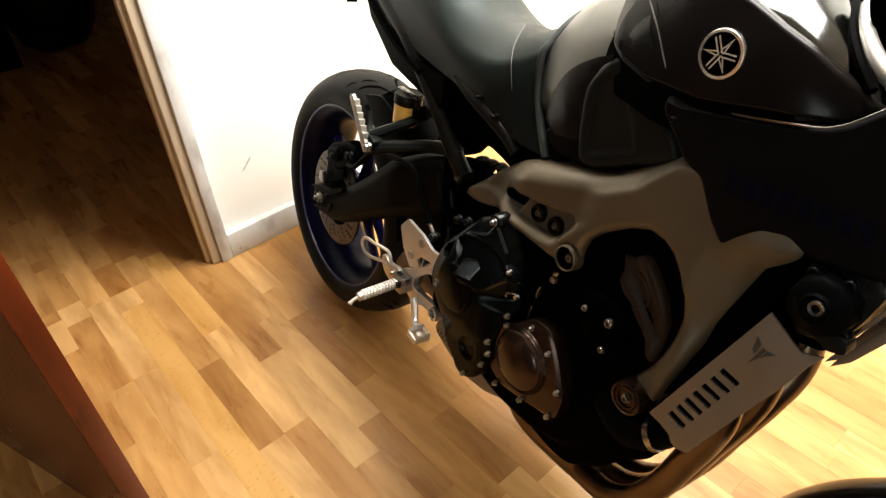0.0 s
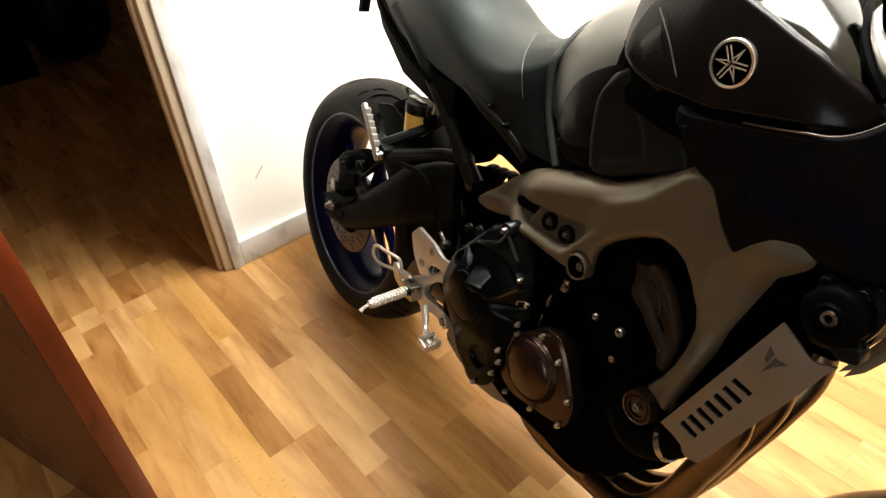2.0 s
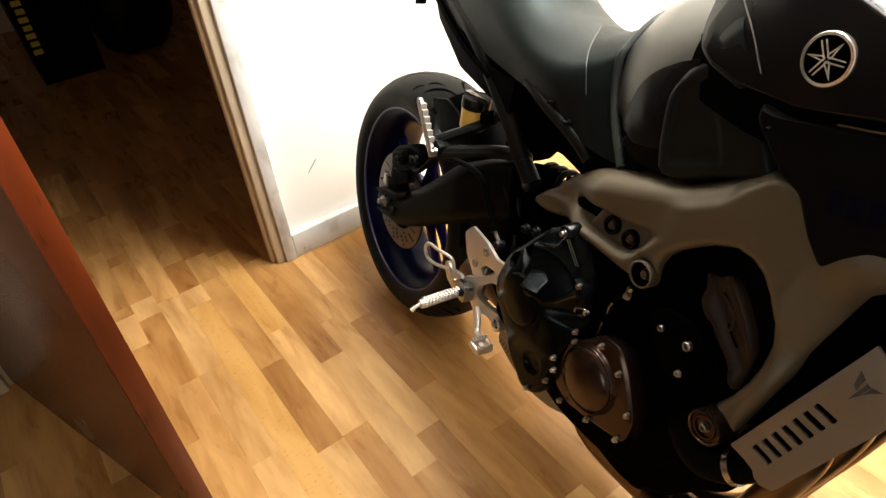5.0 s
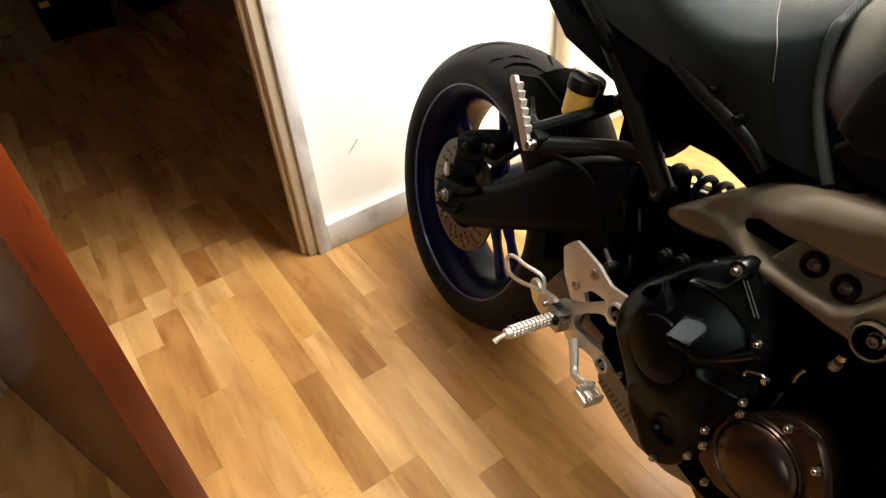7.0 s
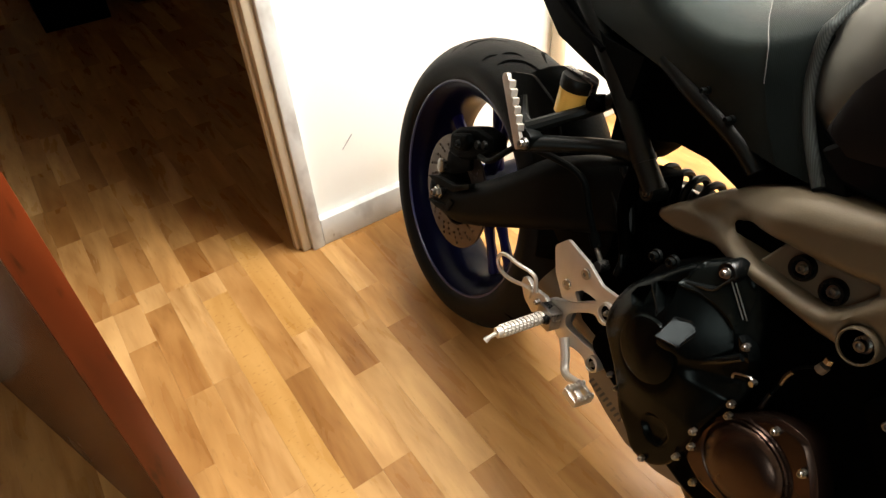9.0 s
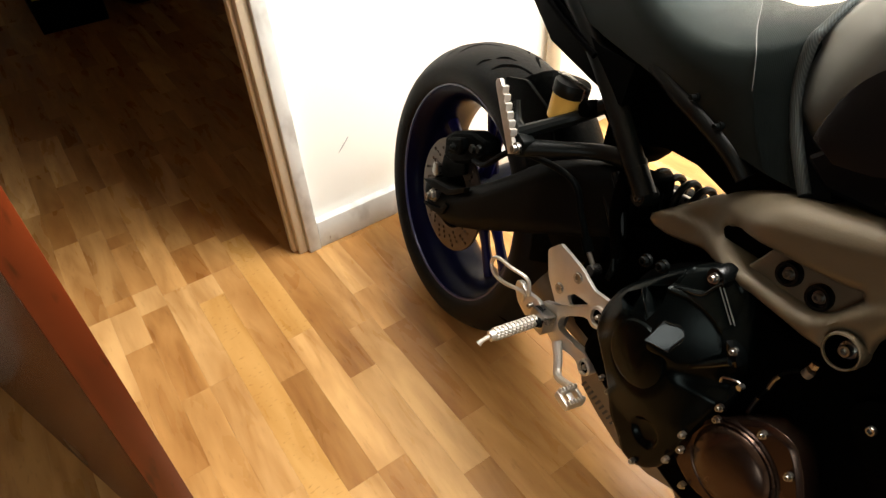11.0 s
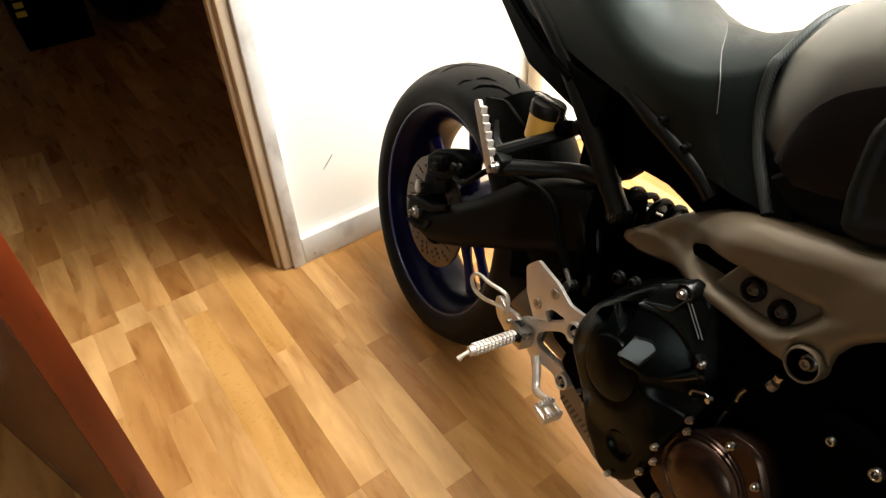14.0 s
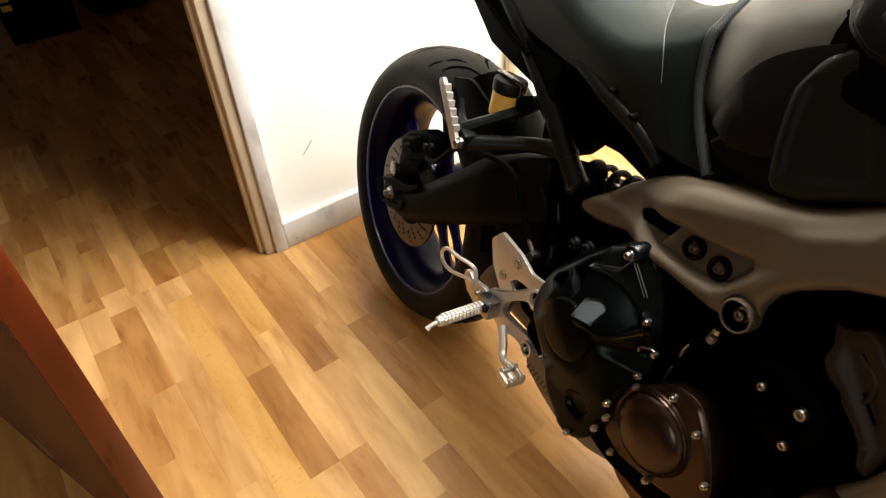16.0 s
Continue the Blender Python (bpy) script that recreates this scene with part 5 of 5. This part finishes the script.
SEAT = [(-0.03, 0.900, 0.045, 0.865, 0.02, 0.0, 3), (0.04, 0.918, 0.075, 0.840, 0.03, 0.004, 4), (0.12, 0.925, 0.095, 0.812, 0.035, 0.004, 5), (0.20, 0.925, 0.104, 0.795, 0.04, 0.004, 5), (0.27, 0.920, 0.110, 0.782, 0.045, 0.002, 4.5), (0.33, 0.906, 0.114, 0.772, 0.05, -0.002, 4, 0.3),
        (0.37, 0.888, 0.118, 0.766, 0.05, -0.006, 3.2, 0.6), (0.41, 0.875, 0.121, 0.760, 0.052, -0.010, 2.8, 1.0), (0.45, 0.869, 0.123, 0.750, 0.055, -0.012, 2.5, 1.8), (0.49, 0.868, 0.123, 0.738, 0.055, -0.010, 2.3, 2.6), (0.525, 0.874, 0.119, 0.728, 0.055, -0.004, 2.2, 3.4), (0.56, 0.889, 0.109, 0.726, 0.058, 0.006, 2.1, 4.2), (0.585, 0.905, 0.098, 0.728, 0.060, 0.016, 2.0, 4.8), (0.598, 0.924, 0.090, 0.730, 0.066, 0.030, 2.0, 5.0)]
RINGS = [seat_section(*q) for q in SEAT]
SEAM = [10.9 - 2.7 * max(0.0, 1 - abs(k - 12) / 9) for k in range(25)]


def seat_ring(start, end, j):
    """A ring between two places, each given as a section number for every point round the seat."""
    pts = []
    for k in range(25):
        v = start[k] + (end[k] - start[k]) * j
        i = min(int(v), len(RINGS) - 2)
        pts.append(tuple(Vector(RINGS[i][k]).lerp(Vector(RINGS[i + 1][k]), v - i)))
    return pts


seat = part("seat", loft(RINGS[:7] + [seat_ring([7] * 25, SEAM, j / 5) for j in range(5)] + [seat_ring(SEAM, [13] * 25, j / 5) for j in range(6)]), M_SEAT, bike, "black vinyl two-up seat with piping", angle=60)
part("front_band", loft([[(x, y * 1.011, z + 0.0012) for x, y, z in seat_ring(SEAM, [13] * 25, j / 5)] for j in range(6)]), M_BAND, seat, "ribbed black vinyl band", angle=60)
FRONT = [Vector(q) for q in seat_section(*SEAT[-1])]
part("left_piping", tube([q + Vector((0.002, 0, 0.001)) for q in FRONT[:13]], 0.0068, 12, 3), M_RIBBED, seat, "ribbed grey piping")
part("piping", tube([q + Vector((0.002, 0, 0.001)) for q in FRONT[12:]], 0.0068, 12, 3), M_RIBBED, seat)
part("seam", tube([(x - 0.0006, y * 1.012, z + 0.0013) for x, y, z in seat_ring(SEAM, SEAM, 0)[13:23]], 0.0006, 6, 3), M_SEAM, seat, "pale stitched seam")
part("bumper", plate(rounded([(0.612, 0.854), (0.620, 0.860), (0.634, 0.858), (0.630, 0.850), (0.622, 0.843)], 0.004), 0.076, 0.090, inset=0.003, rise=0.002, bevel=0.002), M_MATTE, seat, "black rubber bumper")
part("front_trim", loft([[(q.x + d, q.y * k, q.z + 0.2 * d) for q in FRONT] for d, k in ((0.001, 0.985), (0.016, 0.985), (0.028, 0.96))]), M_MATTE, seat)
tail = part("tail_unit", loft([[(f, -s * w, h) for s, h in ((-1, b), (-1, t), (0, t + 0.01), (1, t), (1, b), (0, b - 0.02))] for f, w, t, b in ((0.40, 0.112, 0.76, 0.700), (0.33, 0.116, 0.76, 0.712), (0.22, 0.110, 0.785, 0.728), (0.10, 0.098, 0.83, 0.788), (0.03, 0.075, 0.85, 0.822), (-0.05, 0.045, 0.875, 0.855))]), M_MATTE, bike, "black under-seat tail unit", 25)
part("tail_edge", tube([at_side(0.33, 0.119, 0.745), at_side(0.22, 0.114, 0.772), at_side(0.10, 0.101, 0.815), at_side(0.03, 0.078, 0.838), at_side(-0.05, 0.048, 0.868)], 0.005, 8, 5), M_DARK, tail)
part("plate_bracket", join(tube([at_side(-0.045, 0.03, 0.852), at_side(-0.080, 0.035, 0.815), at_side(-0.088, 0.04, 0.795)], 0.006, 8, 3), plate(rounded([(-0.098, 0.800), (-0.080, 0.806), (-0.084, 0.776), (-0.100, 0.772)], 0.003), 0.03, 0.05, bevel=0.001)), M_MATTE, tail)
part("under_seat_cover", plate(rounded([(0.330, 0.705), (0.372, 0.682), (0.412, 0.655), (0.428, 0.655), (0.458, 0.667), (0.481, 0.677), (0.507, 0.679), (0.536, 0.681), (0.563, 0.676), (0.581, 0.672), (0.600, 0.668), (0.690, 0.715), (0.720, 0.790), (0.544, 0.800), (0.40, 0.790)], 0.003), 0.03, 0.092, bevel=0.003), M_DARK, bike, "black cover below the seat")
# made-up near-black plates that close bright gaps behind the tube and under the tank
part("subframe_filler", plate(rounded([(0.338, 0.715), (0.338, 0.660), (0.344, 0.610), (0.362, 0.580), (0.388, 0.596), (0.408, 0.622), (0.422, 0.655), (0.400, 0.730)], 0.006), -0.02, 0.060, bevel=0.004), M_DARK, bike, "black filler added to close the gap behind the subframe tube")
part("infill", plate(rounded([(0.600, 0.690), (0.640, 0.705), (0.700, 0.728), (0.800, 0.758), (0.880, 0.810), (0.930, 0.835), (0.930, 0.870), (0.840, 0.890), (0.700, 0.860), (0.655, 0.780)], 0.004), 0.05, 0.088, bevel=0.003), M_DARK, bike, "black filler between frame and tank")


# tank: loft of sections from the seat to the steering head
def tank_section(f, top, half, low, crease):
    side_ = [(0.0, top), (0.30 * half, top - 0.003), (0.55 * half, top - 0.012), (0.76 * half, top - 0.032), (0.90 * half, crease + 0.55 * (top - 0.032 - crease)), (0.975 * half, crease), (half, 0.5 * (crease + low) + 0.012), (0.985 * half, low + 0.02), (0.90 * half, low)]
    back = 0.13 * max(0.0, f - 0.88) / 0.19
    pts = [(f - back * (1 - s / half), s, h) for s, h in side_]
    return [(x, -s, h) for x, s, h in pts] + [(x, s, h) for x, s, h in pts[:0:-1]]


TANK = [(0.606, 0.926, 0.088, 0.790, 0.862), (0.630, 0.950, 0.102, 0.780, 0.876), (0.680, 0.980, 0.120, 0.772, 0.890), (0.730, 1.002, 0.130, 0.785, 0.915), (0.780, 1.022, 0.142, 0.850, 0.945), (0.830, 1.042, 0.154, 0.860, 0.972), (0.880, 1.055, 0.166, 0.860, 0.990), (0.930, 1.060, 0.173, 0.865, 0.996), (0.980, 1.055, 0.174, 0.870, 0.986), (1.030, 1.040, 0.168, 0.880, 0.970), (1.070, 1.015, 0.150, 0.895, 0.955), (1.090, 0.985, 0.11, 0.905, 0.945)]
tank = part("fuel_tank", loft([tank_section(*q) for q in TANK]), M_TANKGREY, bike, "satin grey fuel tank with black side panels", angle=45)

# forward faces get a darker copy of the grey to mute lamp glare
tank.data.materials.append(M_TANKTOP)
for poly in tank.data.polygons:
    if poly.center.x > 0.84:
        poly.material_index = 1


def tank_side(co):
    half = float(np.interp(co.x, [q[0] for q in TANK], [q[2] for q in TANK]))
    crease = float(np.interp(co.x, [q[0] for q in TANK], [q[4] for q in TANK]))
    lean = max(0.0, co.z - crease + 0.02) * 0.30
    return Vector((co.x, -(-co.y - 0.170 + half + 0.004 - lean), co.z))


PANEL = [(0.768, 0.925), (0.760, 0.950), (0.772, 0.985), (0.800, 1.010), (0.850, 1.026), (0.905, 1.022), (0.945, 1.010), (1.010, 0.988), (1.062, 0.965), (1.080, 0.950), (1.068, 0.936), (0.995, 0.924), (0.922, 0.909), (0.886, 0.908), (0.840, 0.905), (0.795, 0.912)]
dense = []
for a, b in zip(PANEL, PANEL[1:] + PANEL[:1]):
    dense += [a, ((a[0] + b[0]) / 2, (a[1] + b[1]) / 2)]
side_panel = part("side_panel", plate(dense, 0.160, 0.172, inset=0.003, rise=0.003, bevel=0.0015, curve=tank_side), M_TANK, tank, "gloss black side panel")
part("left_side_panel", moved(plate(dense, 0.160, 0.172, bevel=0.0015, curve=tank_side), Matrix.Diagonal((1, -1, 1, 1))), M_TANK, tank)
part("front_edge", tube([at_side(0.962, 0.02, 1.030), at_side(0.985, 0.070, 1.022), at_side(1.010, 0.110, 1.005), at_side(1.040, 0.140, 0.985), at_side(1.066, 0.152, 0.966)], 0.0055, 8, 4), M_DARK, tank)
# thin metal line painting the glint along the panel's bevel
part("panel_edge_glint", tube([at_side(0.800, 0.146, 0.984), at_side(0.836, 0.160, 0.957), at_side(0.862, 0.168, 0.931), at_side(0.878, 0.171, 0.916)], 0.0009, 6, 4), M_GUN, tank, "thin pale line for the highlight on the panel bevel")
# near-black sheet on the tank paints the dark gap below the panel
part("panel_gap_shade", plate([(0.752, 0.935), (0.775, 0.925), (0.800, 0.918), (0.850, 0.914), (0.930, 0.918), (1.000, 0.930), (1.070, 0.945), (1.085, 0.930), (1.070, 0.905), (1.000, 0.882), (0.930, 0.866), (0.870, 0.864), (0.800, 0.868), (0.755, 0.880)], 0.155, 0.1692, bevel=0, curve=tank_side), M_DARK, tank)
part("knee_cover", plate(rounded([(0.745, 0.985), (0.750, 0.945), (0.762, 0.925), (0.790, 0.910), (0.850, 0.900), (0.860, 0.915), (0.815, 0.960), (0.790, 1.000), (0.765, 1.005)], 0.008, 2), 0.155, 0.1712, bevel=0.001, curve=tank_side), M_CASE, tank)
EF, EH, ES = 0.931, 0.959, 0.1800
emb = part("emblem", revolve([(0.0212, ES - 0.001), (0.0215, ES + 0.0012), (0.0242, ES + 0.0015), (0.0250, ES + 0.0005), (0.0250, ES - 0.008)], (EF, EH), 48), M_CHROME, tank, "round chrome emblem with crossed bars")
part("emblem_ground", revolve([(0, ES), (0.0213, ES), (0.0213, ES - 0.008)], (EF, EH), 40), M_DARK, emb)
for k in range(3):
    a = radians(120 * k + 62)
    d, n_ = Vector((math.cos(a), math.sin(a))), Vector((-math.sin(a), math.cos(a)))
    c = Vector((EF, EH))
    for sg in (1, -1):
        o = c + n_ * 0.0022 * sg
        part("bar", plate([tuple(o + n_ * 0.0008), tuple(o - d * 0.0180 + n_ * 0.0008), tuple(o - d * 0.0180 - n_ * 0.0008), tuple(o - n_ * 0.0008)], ES, ES + 0.0012, bevel=0), M_CHROME, emb)
        o2 = c + n_ * 0.0017 * sg
        part("bar", plate([tuple(c + d * 0.001 + n_ * 0.0014 * sg), tuple(o2 + d * 0.004 + n_ * 0.0012 * sg), tuple(c + d * 0.0115 + n_ * 0.0016 * sg), tuple(c + d * 0.0200), tuple(c + d * 0.0105 + n_ * 0.0002 * sg), tuple(o2 + d * 0.004 - n_ * 0.0002 * sg)], ES, ES + 0.0013, bevel=0), M_CHROME, emb)
SHROUD = [(0.884, 0.901), (0.884, 0.884), (0.911, 0.860), (0.930, 0.843), (0.957, 0.834), (0.966, 0.822), (0.983, 0.799), (1.007, 0.777), (1.020, 0.795), (1.039, 0.813), (1.066, 0.821), (1.090, 0.812), (1.132, 0.816), (1.190, 0.835), (1.240, 0.890), (1.200, 0.960), (1.130, 0.975), (1.092, 0.962), (1.071, 0.940), (1.051, 0.928), (1.026, 0.922), (0.969, 0.911), (0.905, 0.899)]
shroud = part("side_shroud", plate(rounded(SHROUD, 0.006, 2), 0.150, 0.172, inset=0.006, rise=0.006, bevel=0.0025), M_SHROUD, bike, "matte black air-intake side panel")
bolt(BOLT_T, 0.905, 0.176, 0.880, shroud)
# the rim's pale highlight, laid on as a separate grey line
part("top_edge_highlight", tube([at_side(0.964, 0.176, 0.909), at_side(1.000, 0.177, 0.916), at_side(1.026, 0.177, 0.922), at_side(1.051, 0.177, 0.928), at_side(1.071, 0.177, 0.940), at_side(1.092, 0.176, 0.961)], 0.0012, 6, 4), M_GUN, shroud, "thin grey line for the highlight along the shroud rim")
for i in range(9):
    part("print_bar", plate([(0.985 + 0.019 * i, 0.856 + 0.002 * i), (0.997 + 0.019 * i, 0.858 + 0.002 * i), (1.003 + 0.019 * i, 0.834 + 0.0024 * i), (0.991 + 0.019 * i, 0.832 + 0.0024 * i)], 0.1778, 0.1784, bevel=0), M_BLUEPRINT, shroud, "dark blue print bar")
part("left_shroud", plate(rounded(SHROUD, 0.006, 2), -0.178, -0.150, bevel=0.003), M_SHROUD, shroud)
COVER2 = [(0.768, 0.765), (0.756, 0.801), (0.749, 0.840), (0.747, 0.862), (0.759, 0.893), (0.772, 0.908), (0.786, 0.917), (0.800, 0.914), (0.814, 0.904), (0.843, 0.886), (0.867, 0.880), (0.899, 0.852), (0.915, 0.826), (0.848, 0.795), (0.800, 0.768)]
INNER = [(0.779, 0.783), (0.768, 0.820), (0.765, 0.844), (0.762, 0.872), (0.788, 0.893), (0.806, 0.882), (0.822, 0.862), (0.838, 0.842), (0.850, 0.815)]


def cover_surface(f, h, d):
    """A rounded cover with a sunk field inside its rim."""
    q, ok = outline_distance([INNER], np.array([(f, h)]))
    return 0.152 - quarter(d, 0.010) - 0.003 * smoothstep(-0.002, 0.002, float(q[0]) if ok[0] else -float(q[0])) - 0.10 * max(0.0, h - 0.86)


part("side_cover", cast(rounded(COVER2, 0.008, 2), 0.090, cover_surface, step=0.005), M_SIDE, bike, "matte black side cover below the tank", 60)
# black flank; its upper part stands in for a dark reflection on the tank
part("flank_reflection_cover", plate([(0.664, 0.785), (0.665, 0.800), (0.668, 0.813), (0.671, 0.828), (0.677, 0.842), (0.685, 0.855), (0.695, 0.867), (0.708, 0.878), (0.722, 0.887), (0.743, 0.899), (0.775, 0.912), (0.778, 0.880), (0.778, 0.840), (0.775, 0.800), (0.740, 0.785), (0.700, 0.775)], 0.150, 0.1715, bevel=0.001, curve=tank_side), M_TANK, tank, "black tank flank, its upper edge drawn from a dark reflection")
part("inner_cover", plate(rounded([(0.700, 0.745), (0.667, 0.766), (0.680, 0.780), (0.706, 0.812), (0.708, 0.850), (0.718, 0.872), (0.740, 0.892), (0.790, 0.905), (0.850, 0.890), (0.850, 0.790), (0.760, 0.750)], 0.006), 0.070, 0.116, inset=0.005, rise=0.004, bevel=0.003), M_SHROUD, bike, "black inner cover between seat and tank")

# front wheel, mudguard and fork
FC = (1.46, 0.30)
front = part("front_wheel", revolve([(0.205, 0.040), (0.225, 0.050), (0.2315, 0.055), (0.2295, 0.058), (0.217, 0.050), (0.200, 0.030), (0.196, 0), (0.200, -0.030), (0.217, -0.050), (0.2295, -0.058), (0.2315, -0.055), (0.225, -0.050), (0.205, -0.040)], FC, 72, closed=True), M_BLUE, bike, "deep blue cast front wheel")
FT = [(0.228, 0.057), (0.245, 0.063), (0.262, 0.062), (0.278, 0.052), (0.292, 0.034), (0.299, 0.015), (0.300, 0)]
part("tyre", revolve([*FT, *[(r, -s) for r, s in FT[-2::-1]], (0.2255, -0.05), (0.2255, 0.05)], FC, 96, closed=True), M_RUBBER, front)
part("hub", revolve([(0, 0.06), (0.03, 0.06), (0.04, 0.03), (0.04, -0.03), (0.03, -0.06), (0, -0.06)], FC, 30), M_BLUE, front)
for k in range(10):
    a = radians(36 * k)
    part("spoke", tube([(FC[0] + 0.035 * math.cos(a), 0, FC[1] + 0.035 * math.sin(a)), (FC[0] + 0.2 * math.cos(a), 0, FC[1] + 0.2 * math.sin(a))], 0.011, 8, 1), M_BLUE, front)
part("front_mudguard", arc_sheet(FC, 0.333, 0.076, 30, 168, droop=0.035, segs=40), M_TANK, bike, "gloss black front mudguard")
fork = part("fork", join(*[tube([at_side(1.46, s, 0.30), at_side(1.36, s, 0.55), at_side(1.17, s, 1.00)], 0.028, 18, 1) for s in (0.105, -0.105)]), M_BLACK, bike, "black upside-down front fork")
part("yoke", tube([at_side(0.975, 0.00, 1.030), at_side(0.990, 0.050, 1.018), at_side(1.018, 0.090, 1.000), at_side(1.056, 0.112, 0.978), at_side(1.10, 0.118, 0.965)], 0.0085, 12, 4), M_ALU, fork, "bright aluminium top yoke")
part("headlight_shell", plate(rounded([(0.990, 1.060), (1.010, 1.010), (1.060, 0.985), (1.200, 0.960), (1.220, 1.080)], 0.02), -0.10, 0.085, bevel=0.006), M_DARK, fork)
part("clamp", join(plate(rounded([(1.12, 0.98), (1.20, 1.00), (1.21, 0.96), (1.13, 0.94)], 0.01), -0.14, 0.14), plate(rounded([(1.20, 0.80), (1.28, 0.82), (1.29, 0.78), (1.21, 0.76)], 0.01), -0.14, 0.14)), M_BLACK, fork)

# side stand on the far side
tilt = math.tan(radians(13.9))
part("side_stand", join(tube([at_side(0.62, -0.13, 0.30), at_side(0.56, -0.20, 0.15), at_side(0.53, -0.262, 0.262 * tilt + 0.012)], 0.012, 12, 4)), M_BLACK, bike, "black side stand")

# ---- things in the unlit back room ----
crate = tagged(part("storage_crate", loft([[(x0, y0, z), (x1, y0, z), (x1, y1, z), (x0, y1, z)] for z, x0, y0, x1, y1 in ((0.0, 0.0, 2.12, 0.30, 2.60), (0.44, -0.015, 2.10, 0.315, 2.62), (0.46, -0.025, 2.09, 0.325, 2.63), (0.50, -0.025, 2.09, 0.325, 2.63))]), M_MATTE), "black plastic storage crate in the dark", "crate")
for i in range(7):
    part("print_bar", box(0.012 + 0.004 * (i % 2), 2.0955 + 0.0012 * (7 - i), 0.16 + 0.040 * i, 0.055, 2.108, 0.185 + 0.040 * i), M_YELLOW, crate, "small yellow print bar")
bag = bmesh.new()
bmesh.ops.create_icosphere(bag, subdivisions=4, radius=1)
for v in bag.verts:
    c = v.co
    k = 1 + 0.06 * noise.noise(c * 2.2)
    v.co = Vector((0.55 + 0.23 * math.copysign(abs(c.x) ** 0.7, c.x) * k, 2.35 + 0.28 * c.y * k, max(0.0, 0.30 + 0.32 * math.copysign(abs(c.z) ** 0.75, c.z) * k)))
bag_ob = tagged(part("bag", bag, M_SEAT, angle=80), "slumped black bag on the floor", "bag")
part("tag", box(0.42, 2.045, 0.50, 0.50, 2.075, 0.56, 0.006), M_RED, bag_ob, "red tab")

# ---- the laminate floor, strip by strip ----
STRIP = 0.0665
KNOWN = {
    -4: [(0.58, 3), (0.378, 1), (0.004, 0), (-0.30, 1)],
    -3: [(1.07, 0), (0.709, 2), (0.39, 1), (0.050, 2), (0.002, 0), (-0.148, 2), (-0.55, 1)],
    -2: [(0.95, 2), (0.61, 1), (0.334, 3), (0.276, 2), (0.050, 0), (-0.041, 2), (-0.36, 1), (-0.80, 1)],
    -1: [(0.90, 1), (0.61, 1), (0.0, 0), (-0.36, 0), (-0.70, 0)],
    0: [(0.80, 2), (0.40, 1), (0.160, 3), (0.0, 0), (-0.090, 4), (-0.98, 2)],
    1: [(0.70, 0), (0.375, 3), (0.150, 1), (0.0, 1), (-0.445, 2), (-0.765, 0)],
    2: [(0.505, 2), (0.110, 4), (-0.340, 0), (-0.762, 2)],
    3: [(0.62, 2), (0.358, 3), (0.0, 2), (-0.530, 0), (-0.95, 1)],
    4: [(0.538, 1), (0.05, 1), (-0.40, 0), (-0.868, 2)],
    5: [(0.30, 2), (-0.02, 0), (-0.300, 1), (-0.45, 3), (-0.766, 1)],
    6: [(0.20, 1), (-0.10, 2), (-0.573, 1), (-0.969, 2)],
    7: [(-0.104, 1), (-0.30, 2), (-0.688, 1)],
    8: [(-0.02, 2), (-0.42, 1), (-0.80, 2)],
}
rng = random.Random(11)
blocks = []
for k in range(-25, 36):
    joints = list(KNOWN.get(k, []))
    low = joints[-1][0] if joints else rng.uniform(3.0, 3.3)
    high = joints[0][0] if joints else low
    if not joints:
        joints = [(low, rng.choice((0, 1, 1, 2)))]
    y = high
    while y < BACK_Y + 0.1:
        y += rng.uniform(0.22, 0.48)
        joints.insert(0, (y, rng.choice((0, 1, 1, 1, 2, 2, 3))))
    y = low
    while y > ROOM_Y0 - 0.1:
        y -= rng.uniform(0.22, 0.48)
        joints.append((y, rng.choice((0, 0, 1, 1, 1, 2))))
    for (a, tone), (b, _) in zip(joints, joints[1:]):
        b, a = max(b, ROOM_Y0), min(a, BACK_Y)
        if a - b > 0.01:
            blocks.append((k, b, a, tone))


def slab(w, l):
    """A thin floor block with eased top edges; its top lies at zero."""
    bm = bmesh.new()
    e = 0.0003
    w, l = w / 2 - 0.00005, l / 2 - 0.00005
    rings = [[bm.verts.new((sx * (w - d), sy * (l - d), z)) for sx, sy in ((-1, -1), (1, -1), (1, 1), (-1, 1))] for d, z in ((0, -0.004), (0, -e * 0.7), (e, 0))]
    for a, b in zip(rings, rings[1:]):
        for i in range(4):
            bm.faces.new((a[i], a[(i + 1) % 4], b[(i + 1) % 4], b[i]))
    bm.faces.new(rings[-1])
    return bm


near = [b for b in blocks if -4 <= b[0] <= 15 and b[2] > -1.9 and b[1] < 0.75]
near = near[:300]
rest = [[], [], [], [], []]
for b in blocks:
    k, y0, y1, tone = b
    if b in near:
        me = finish(slab(STRIP, y1 - y0), "floor_block", FLOOR_TONES[tone], 8)
        ob = new("floor_block", me)
        ob.parent = floor
        ob.location = ((k + 0.5) * STRIP, (y0 + y1) / 2, 0)
    else:
        rest[tone].append(moved(slab(STRIP, y1 - y0), Matrix.Translation(((k + 0.5) * STRIP, (y0 + y1) / 2, 0))))
for tone in range(5):
    if not rest[tone]:
        continue
    ob = part("floor_blocks", join(*rest[tone]), FLOOR_TONES[tone], floor, angle=8)
    tagged(ob, kind="stuff")
